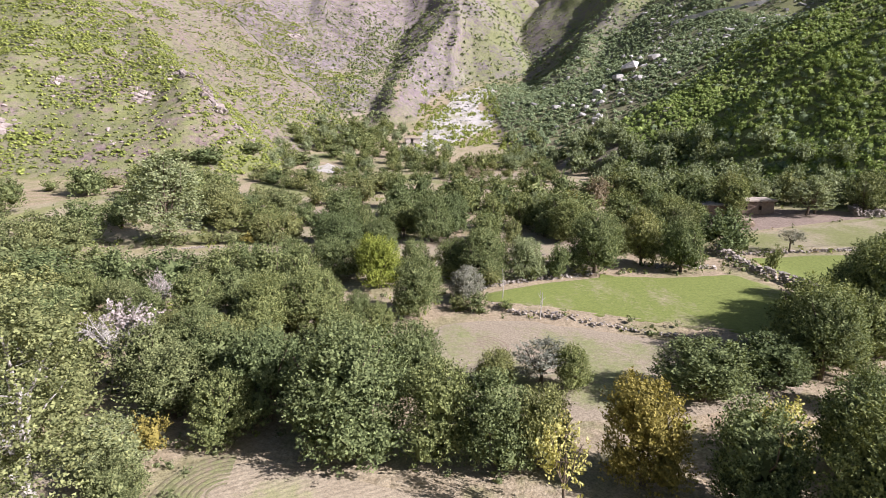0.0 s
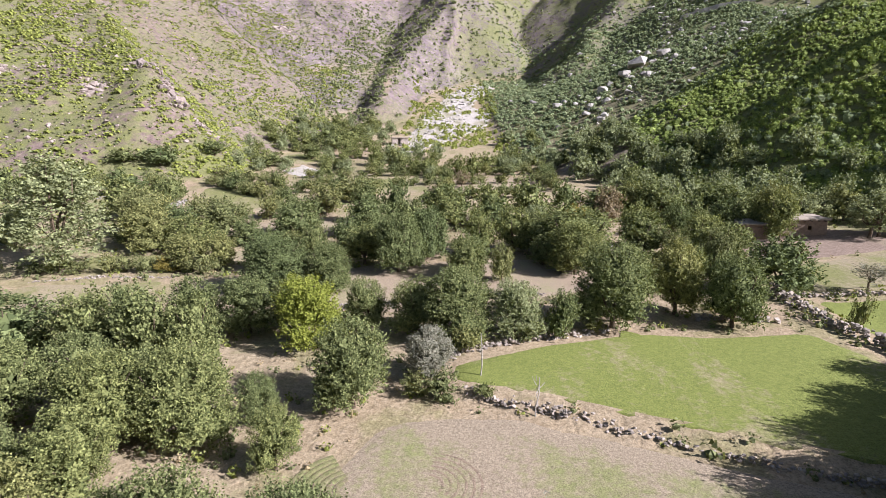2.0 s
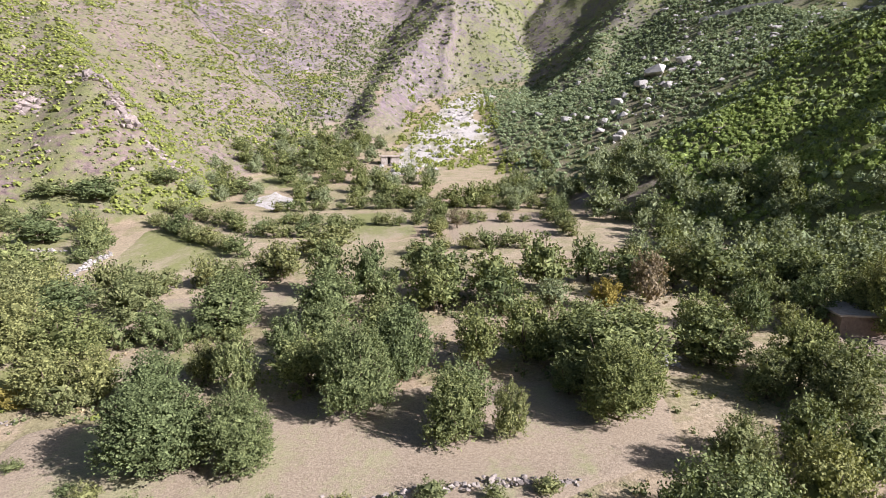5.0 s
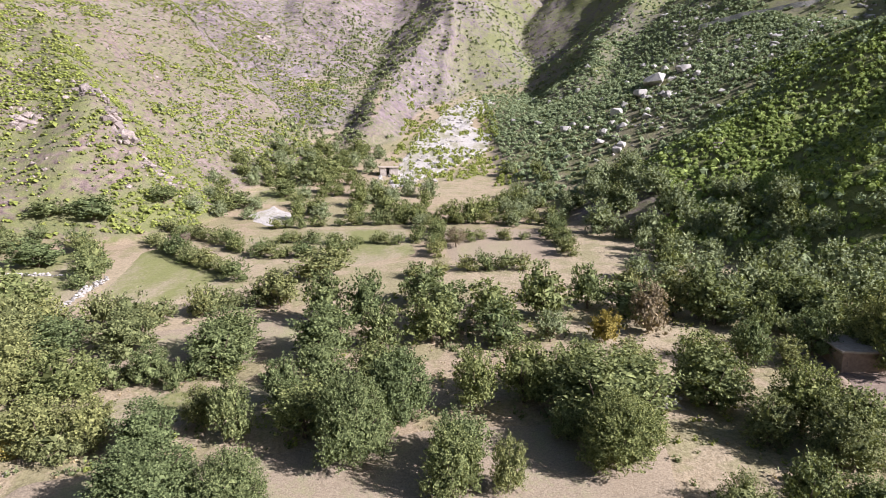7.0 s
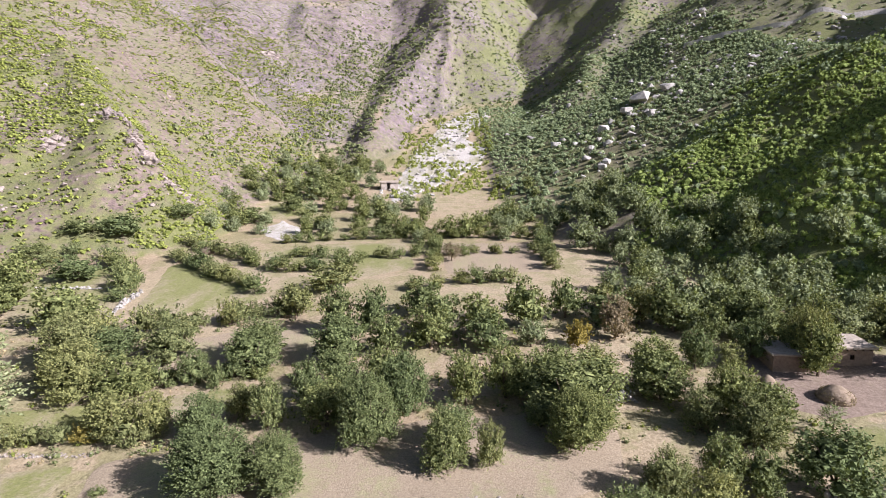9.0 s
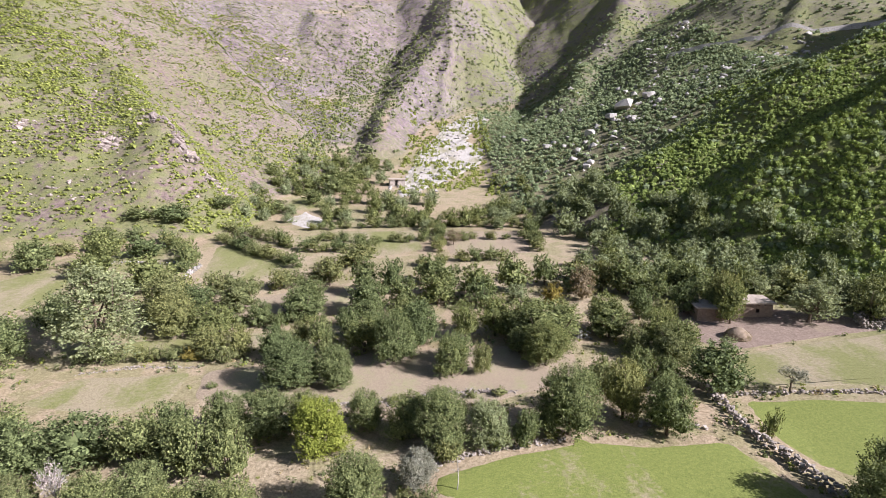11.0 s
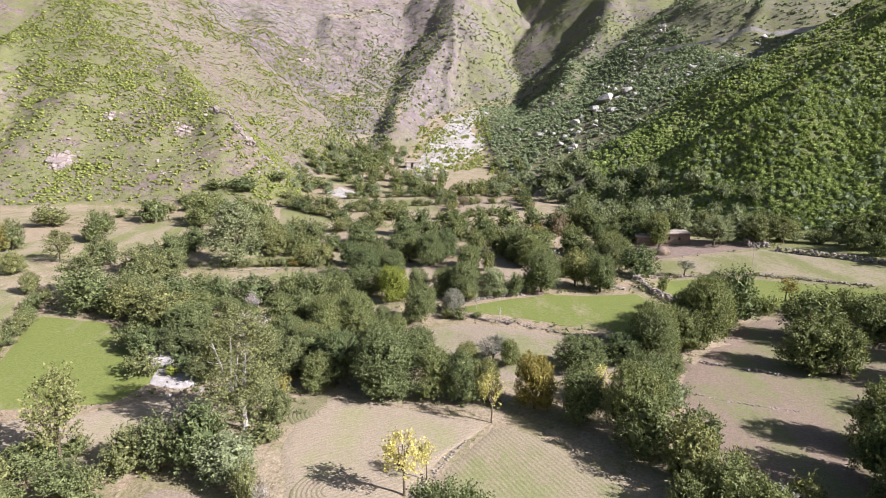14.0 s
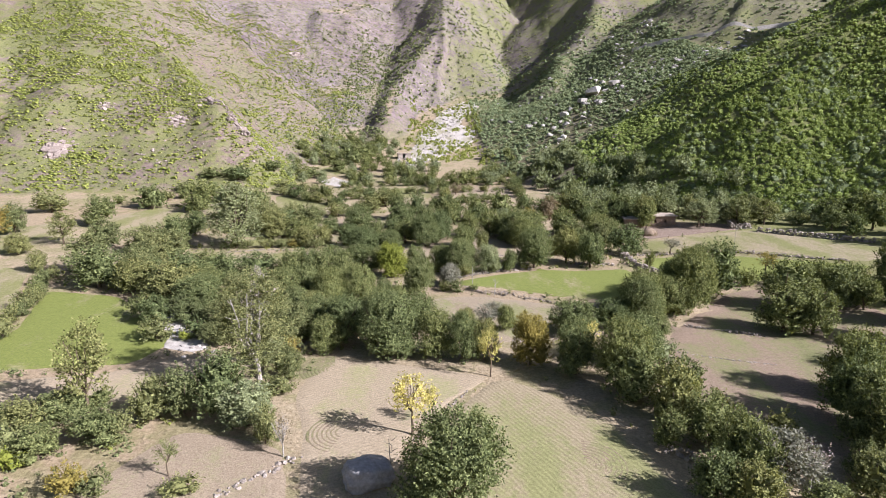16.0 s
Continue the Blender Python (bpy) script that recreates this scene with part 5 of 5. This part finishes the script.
stone_heap("stream_boulders", "white boulders strewn along the stream bed", stones_on(scatter(21, (-12, 26, 172, 286), 1500, lambda x, y, z, r, c: np.abs(x - np.interp(y, [172, 190, 212, 232, 250, 268, 286], [-6.5, -3.5, 4, 7, 7, 12, 19])) < 8 * c + 1), (0.4, 1.8)), WHITE_STONE)
stone_heap("slope_boulders", "pale boulders scattered over the scrubby fan", stones_on(scatter(22, (26, 110, 170, 300), 2000, lambda x, y, z, r, c: c < 0.1 + 0.8 * np.exp(-((y - 172 - 1.6 * (x - 42)) / 12) ** 2)), (0.5, 2.8), 0.1), WHITE_STONE)
stone_heap("slope_boulders", "pale rubble spread below the hill road", stones_on(scatter(23, (80, 170, 190, 250), 900, lambda x, y, z, r, c: np.abs(y - 205 - 0.12 * (x - 80)) < 5 + 9 * c), (0.6, 2.6)), WHITE_STONE)
stone_heap("slope_boulders", "brownish outcrop blocks on the sunny spur", stones_on(scatter(24, (-110, -40, 130, 215), 2600, lambda x, y, z, r, c: (r > 2) & (c < 0.08 + 0.8 * patchy(x, y, 11, 63, 0.56, 0.66))), (0.3, 1.3)), OUTCROP)
stone_heap("stream_stones", "white stones along the valley stream", stones_on(scatter(25, (-34, -22, 27, 42), 260, lambda x, y, z, r, c: np.abs(x + 32 - (41 - y) * 0.72) < 2.6), (0.2, 0.8)), WHITE_STONE)


def boulder(x, y, wide, deep, high, seed, label, mat):
    """One big rounded rock sunk in the ground."""
    bm = bmesh.new()
    bmesh.ops.create_icosphere(bm, subdivisions=4, radius=0.5)
    for v in bm.verts:
        p = v.co.normalized()
        box = max(abs(p.x), abs(p.y), abs(p.z)) ** -0.32
        f = 0.5 * box * (1 + 0.16 * (noise.fractal(p * 1.6 + Vector((seed, 0, 0)), 0.8, 2.0, 5)))
        v.co = Vector((p.x * wide, p.y * deep, p.z * high * 1.15)) * f * 1.0
    ob = part("boulder", bm, mat, None, label, True)
    ob.matrix_basis = pose(x, y, ground_at(x, y) + high * 0.38, 0, 4, 20 * seed)
    return tagged(ob, label, "boulder")


boulder(-4.7, 7.0, 3.2, 2.5, 1.6, 1, "large smooth grey boulder in the ploughed field", stone_material("grey_boulder", (0.22, 0.21, 0.21), (0.42, 0.42, 0.43), 0.0))
def block_boulder(x, y, wide, deep, high, seed, label):
    """One angular block of pale rock with worn edges, sunk in the slope."""
    rng, bm = random.Random(seed), bmesh.new()
    for _ in range(22):
        d = Vector((rng.uniform(-1, 1), rng.uniform(-1, 1), rng.uniform(-1, 1)))
        d /= max(abs(d.x), abs(d.y), abs(d.z)) ** 0.8
        bm.verts.new(Vector((d.x * wide, d.y * deep, d.z * high)) * 0.5 * rng.uniform(0.85, 1.08))
    hull = bmesh.ops.convex_hull(bm, input=bm.verts)
    bmesh.ops.delete(bm, geom=list({g for g in hull["geom_interior"] + hull["geom_unused"] if isinstance(g, bmesh.types.BMVert)}), context="VERTS")
    bmesh.ops.bevel(bm, geom=bm.edges[:], offset=0.12, segments=1, affect="EDGES")
    ob = part("boulder", bm, WHITE_STONE, None, label)
    ob.matrix_basis = pose(x, y, ground_at(x, y) + high * 0.28, 0, 0, 31 * seed)
    return tagged(ob, label, "boulder")


block_boulder(64, 211, 8.0, 6.0, 5.0, 2, "huge pale angular boulder on the scrubby slope")
block_boulder(58.5, 205, 3.6, 3.2, 3.0, 3, "pale boulder below a much larger one")
block_boulder(73, 213, 3.4, 4, 2.6, 4, "pale boulder below the hill road")
block_boulder(50, 198, 3.4, 2.6, 2.4, 5, "whitish boulder among dark scrub")
block_boulder(37.5, 202, 3.0, 2.6, 2.0, 6, "whitish boulder on the lower fan")
block_boulder(43, 171, 2.6, 2.2, 1.6, 7, "low pale boulder at the edge of the scrub")


def crag(x, y, wide, deep, high, turn, seed, label):
    """A band of broken, angular rock ledges breaking out of the slope."""
    rng = np.random.RandomState(seed)
    count = int(26 + wide * deep * 0.7)
    u, v = rng.normal(size=count) * 0.24 * wide, rng.normal(size=count) * 0.24 * deep
    c, k = math.cos(radians(turn)), math.sin(radians(turn))
    px, py = x + c * u - k * v, y + k * u + c * v
    size = rng.uniform(0.35, 1.0, count) ** 1.6 * high * np.clip(1.25 - np.hypot(u / wide, v / deep) * 1.6, 0.3, 1.2)
    pz = height(px, py) + size * 0.1
    shapes = [(np.array([w.co[:] for w in me.vertices]), [tuple(p.vertices) for p in me.polygons]) for me in STONES]
    verts, faces, n = [], [], 0
    for i in range(count):
        co, polys = shapes[i % len(shapes)]
        m = np.array(Matrix.LocRotScale((px[i], py[i], pz[i]), Euler((rng.uniform(-0.5, 0.1), rng.uniform(-0.3, 0.3), radians(turn) + rng.uniform(-0.6, 0.6))), (size[i] * 1.5, size[i] * 1.1, size[i] * rng.uniform(0.9, 1.6))))
        verts.append(co @ m[:3, :3].T + m[:3, 3])
        faces += [tuple(n + q for q in p) for p in polys]
        n += len(co)
    ob = link("rock_outcrop", np.concatenate(verts), faces, OUTCROP)
    return tagged(ob, label, "outcrop", kind="structure")


crag(-66, 157.5, 10, 5, 2.2, -35, 1, "jagged pinkish rock outcrop on the sunny spur")
crag(-56.5, 150.5, 12, 6, 2.6, -45, 2, "steep broken rock outcrop above the terraces")
crag(-74, 150, 7, 5, 1.8, 20, 3, "dark broken rocks among yellow-green tufts")
crag(-60, 153.5, 8, 4, 1.6, -35, 4, "scattered pink rocks between two outcrops")
crag(-100, 133, 10, 6, 2.4, 60, 5, "dark crag at the foot of the sunny slope")
crag(-48, 146, 9, 7, 1.3, 30, 6, "pale scree blocks at the spur's foot")
crag(-96, 152, 7, 4, 1.6, 70, 7, "rough rock outcrop above a gully")
crag(-70, 292, 9, 6, 3.0, 20, 8, "pale cliff band on the far purplish mountainside")
crag(-4, 268, 8, 5, 2.0, 40, 9, "pinkish rock band on the middle spur")
crag(52, 141, 5, 4, 1.0, 0, 10, "reddish bare rock on the scrubby slope")


def track(points, wide, label):
    """A gravel track cut along the slope."""
    pts = np.array(list(along_line(points, 1.5)))
    way = np.gradient(pts, axis=0)
    way /= np.linalg.norm(way, axis=1, keepdims=True)
    side = np.stack([-way[:, 1], way[:, 0]], -1) * wide / 2
    level = height(pts[:, 0], pts[:, 1]) + 0.5
    left, right = np.c_[pts + side, level], np.c_[pts - side, level]
    low_l, low_r = np.c_[pts + side * 1.5, level - 2.0], np.c_[pts - side * 1.5, level - 2.0]
    verts = np.stack([low_l, left, right, low_r], 1).reshape(-1, 3)
    faces = [(4 * i + k, 4 * i + k + 1, 4 * i + k + 5, 4 * i + k + 4) for i in range(len(pts) - 1) for k in range(3)]
    tagged(link("track", verts, faces, GRAVEL), label, "track", kind="structure")


track([(92, 252), (104, 244), (118, 234), (134, 226), (152, 220), (175, 216)], 3.0, "pale gravel track cut across the mountainside")


# ---- mud house, stacks and ruin ----
def block(bm, x0, x1, y0, y1, z0, z1, sag=0.0):
    m = Matrix.Translation(((x0 + x1) / 2, (y0 + y1) / 2, (z0 + z1) / 2)) @ Matrix.Diagonal((x1 - x0, y1 - y0, z1 - z0, 1))
    bmesh.ops.create_cube(bm, size=1, matrix=m)


def rough_block(x0, x1, y0, y1, z0, z1, seed, wobble=0.07, cut=3):
    """A hand-built wall or slab with uneven faces."""
    bm = bmesh.new()
    block(bm, x0, x1, y0, y1, z0, z1)
    bmesh.ops.subdivide_edges(bm, edges=bm.edges[:], cuts=cut, use_grid_fill=True)
    for v in bm.verts:
        v.co += noise.noise_vector(v.co * 1.3 + Vector((seed, seed, 0))) * wobble
    return bm


def mud_house(x, y, turn):
    """Flat-roofed mud and stone house: wall panels round a door and a window, roof, beams, low wing."""
    base = new("mud_house")
    base.matrix_basis = pose(x, y, ground_at(x, y) - 0.05, 0, 0, turn) @ Matrix.Diagonal((0.82, 0.82, 0.85, 1))
    w, d, h = 7.2, 4.4, 2.4
    holes = ((2.3, 2.85, 0.95, 1.75), (4.7, 5.2, 1.0, 1.6))
    south = [(0, 2.3, 0, h), (2.3, 2.85, 0, 0.95), (2.3, 2.85, 1.75, h), (2.85, 4.7, 0, h), (4.7, 5.2, 0, 1.0), (4.7, 5.2, 1.6, h), (5.2, w, 0, h)]
    for i, (a, b, lo, hi) in enumerate(south):
        part("wall", rough_block(a, b, 0, 0.45, lo - (0.4 if lo == 0 else 0), hi, i, 0.04), MUD, base)
    part("wall", rough_block(0, 0.45, 0.45, d, -0.4, h, 11), MUD, base)
    part("wall", rough_block(w - 0.45, w, 0.45, d, -0.4, h, 12), MUD, base)
    part("wall", rough_block(0.45, w - 0.45, d - 0.45, d, -0.4, h, 13), MUD, base)
    part("roof", rough_block(-0.3, w + 0.3, -0.35, d + 0.3, h, h + 0.24, 14, 0.09, 6), ROOF_MUD, base, "pale flat mud roof")
    for i in range(8):
        bm = bmesh.new()
        limb(bm, (0.4 + i * 0.9, -0.55, h - 0.07), (0.4 + i * 0.9, 1.2, h - 0.07), 0.07, 0.07, 6)
        part("roof_beam", bm, DARK_WOOD, base)
    for a, b, lo, hi in holes:
        bm = bmesh.new()
        for p, q, u, v in ((a, b, lo, lo + 0.06), (a, b, hi - 0.06, hi), (a, a + 0.06, lo + 0.06, hi - 0.06), (b - 0.06, b, lo + 0.06, hi - 0.06)):
            block(bm, p, q, 0.2, 0.28, u, v)
        part("window_frame", bm, DARK_WOOD, base, "dark wooden window frame")
    # the low wing
    for i, (a, b, c, e, hi) in enumerate(((-4.6, -4.15, -1.4, 3.2, 1.9), (-4.15, -0.4, -1.4, -1.0, 1.9), (-4.15, -0.4, 2.8, 3.2, 1.9), (-0.8, -0.4, -1.0, 2.8, 1.9))):
        part("wing_wall", rough_block(a, b, c, e, -0.4, hi, 20 + i), MUD, base)
    part("wing_roof", rough_block(-4.9, -0.36, -1.7, 3.4, 1.9, 2.08, 30, 0.08, 4), ROOF_MUD, base, "pale flat mud roof")
    return tagged(base, "weathered brown mud house with pale flat roof and small dark windows", "house")


mud_house(40.2, 83.4, -5)


def haystack(x, y, wide, high, seed):
    """A dome of straw with a shaggy skin of stalks."""
    bm = bmesh.new()
    bmesh.ops.create_uvsphere(bm, u_segments=28, v_segments=16, radius=0.5)
    for v in bm.verts:
        p = v.co.copy()
        f = 1 + 0.12 * noise.noise(p * 4 + Vector((seed, 0, 0)))
        v.co = Vector((p.x * wide * f, p.y * wide * f, max(-0.12, p.z) * 1.7 * high * 0.62 * (1.25 - 1.3 * math.hypot(p.x, p.y) * 0.5) + 0.1))
    base = new("haystack")
    base.location = (x, y, ground_at(x, y))
    part("straw_mound", bm, STRAW, base, smooth=True)
    rng = np.random.RandomState(seed)
    d = rng.normal(size=(900, 3))
    d[:, 2] = np.abs(d[:, 2])
    d /= np.linalg.norm(d, axis=1, keepdims=True)
    at = d * np.array([wide * 0.5, wide * 0.5, high * 0.53]) + [0, 0, 0.1]
    along = np.cross(d, rng.normal(size=d.shape)) + d * 0.25 - [0, 0, 0.5]
    along /= np.linalg.norm(along, axis=1, keepdims=True)
    verts, faces = leaf_cards(rng, at, along, rng.uniform(0.2, 0.5, 900), 0.035)
    link("loose_straw", verts, faces, LEAF["brown"], base)
    return tagged(base, "weathered domed straw stack on bare ground", "haystack")


haystack(38.9, 77.2, 2.9, 1.9, 1)
haystack(34.1, 79.4, 1.9, 2.1, 2)


haystack(-36.5, 129.5, 3.2, 1.7, 3)


def stone_hut(x, y, turn):
    """A small roofed hut of rough stone by the stream."""
    base = new("stone_hut")
    base.matrix_basis = pose(x, y, ground_at(x, y), 0, 0, turn)
    for i, (a, b, c, e) in enumerate(((0, 1.6, 0, 0.5), (2.4, 4.6, 0, 0.5), (0, 0.5, 0.5, 3.2), (4.1, 4.6, 0.5, 3.2), (0.5, 4.1, 2.7, 3.2))):
        part("hut_wall", rough_block(a, b, c, e, -0.8, 2.0, 60 + i, 0.12, 4), STONE, base)
    part("roof", rough_block(-0.3, 4.9, -0.3, 3.5, 2.0, 2.3, 66, 0.1, 4), ROOF_MUD, base, "flat mud roof")
    return tagged(base, "small flat-roofed stone hut beside the stream bed", "hut")


stone_hut(-12, 185.5, 8)


def ruin(x, y, turn):
    """A roofless stone pen with brushwood on it."""
    base = new("stone_pen")
    base.matrix_basis = pose(x, y, ground_at(x, y), 0, 0, turn)
    for i, (a, b, c, e, hi) in enumerate(((0, 3.4, 0, 0.5, 1.2), (0, 0.5, 0.5, 3.0, 1.5), (2.9, 3.4, 0.5, 3.0, 1.1), (0.5, 2.9, 2.5, 3.0, 1.6))):
        line = [(a, (c + e) / 2), (b, (c + e) / 2)] if b - a > e - c else [((a + b) / 2, c), ((a + b) / 2, e)]
        rows = random.Random(40 + i)
        for level in range(int(hi / 0.22)):
            for px, py in along_line(line, 0.34):
                f = rows.uniform(0.34, 0.58)
                ob = new("stone", STONES[rows.randrange(8)])
                ob.parent = base
                ob.matrix_basis = Matrix.LocRotScale((px + rows.gauss(0, 0.09), py + rows.gauss(0, 0.09), 0.05 + 0.22 * level), Euler((rows.uniform(-0.4, 0.4), rows.uniform(-0.3, 0.3), rows.uniform(0, 6.28))), (f, f, f))
    rng, bm = random.Random(4), bmesh.new()
    for _ in range(26):
        a = Vector((rng.uniform(-0.4, 3.6), rng.uniform(0, 3), rng.uniform(1.0, 1.5)))
        limb(bm, a, a + Vector((rng.uniform(-1.2, 1.2), rng.uniform(-0.8, 0.8), rng.uniform(0.1, 0.7))), 0.04, 0.015, 4, 0.08, rng)
    part("brushwood", bm, DARK_WOOD, base, "dark heap of cut branches")
    return tagged(base, "roofless stone pen topped with dark brushwood", "pen")


ruin(54.2, 77.8, -12)


# ---- poles, stumps and furrow turns ----
def pole(x, y, high, label):
    bm, rng = bmesh.new(), random.Random(int(x * 10))
    limb(bm, (0, 0, -0.3), (rng.uniform(-0.2, 0.2), rng.uniform(-0.2, 0.2), high), 0.045, 0.02, 6, 0.03, rng)
    for k in range(5):
        s = rng.uniform(0.5, 0.95)
        limb(bm, (0, 0, high * s), (rng.uniform(-0.5, 0.5), rng.uniform(-0.5, 0.5), high * s + 0.4), 0.025, 0.01, 4, 0.05, rng)
    ob = part("dead_sapling", bm, PALE_BARK, None, label)
    ob.matrix_basis = pose(x, y, ground_at(x, y))
    tagged(ob, label, "sapling")


pole(47.6, 63.5, 4.2, "thin leafless sapling beside a stone wall")
pole(7.4, 44.9, 2.2, "thin leafless sapling on the terrace wall")
pole(-3.2, 7.8, 2.6, "dark dead stem beside the grey boulder")
pole(4.8, 48.6, 2.6, "leaning young sapling at the wheat field's corner")
pole(24.6, 57.8, 2.0, "thin young sapling under the orchard")


def furrow_turn(x, y, facing, label, rings=6, first=0.7, gap=0.33, spread=62, mat=STUBBLE):
    """The arcs that the plough leaves where it turns at a field's end."""
    verts, faces = [], []
    for r in range(rings):
        radius, start = first + gap * r, len(verts)
        count = 18
        for k in range(count + 1):
            ang = radians(facing - spread + 2 * spread * k / count)
            for off, up in ((-0.15, 0.03), (0.0, 0.065), (0.15, 0.03)):
                verts.append((x + math.cos(ang) * (radius + off), y + math.sin(ang) * (radius + off), up))
        for k in range(count):
            a = start + 3 * k
            faces += [(a, a + 3, a + 4, a + 1), (a + 1, a + 4, a + 5, a + 2)]
    verts = np.array(verts)
    verts[:, 2] += height(verts[:, 0], verts[:, 1])
    ob = link("furrow_turn", verts, faces, mat, smooth=True)
    ob.data.attributes.new("inner", "FLOAT", "POINT").data.foreach_set("value", np.full(len(verts), 3.0, np.float32))
    tagged(ob, label, "furrows", kind="structure")


furrow_turn(2.0, 39.4, 20, "curved plough marks in the stubble field")
furrow_turn(-1.0, 39.2, 180, "curved plough marks at the field's edge", 7)
furrow_turn(14.0, 53.0, 10, "curved plough marks in the wheat", 5, 0.8, mat=GREEN)
furrow_turn(9.5, 8.5, 20, "curved plough marks at the shaded field end", 7)
furrow_turn(23.5, 31.5, 40, "curved plough marks in the tan field", 6)
furrow_turn(22.5, 25.0, 40, "curved plough marks below the stone line", 6)
furrow_turn(-9.5, 24.0, 160, "curved plough marks in the near field", 8)
furrow_turn(-7.0, 13.0, 190, "curved plough marks near the boulder", 7)
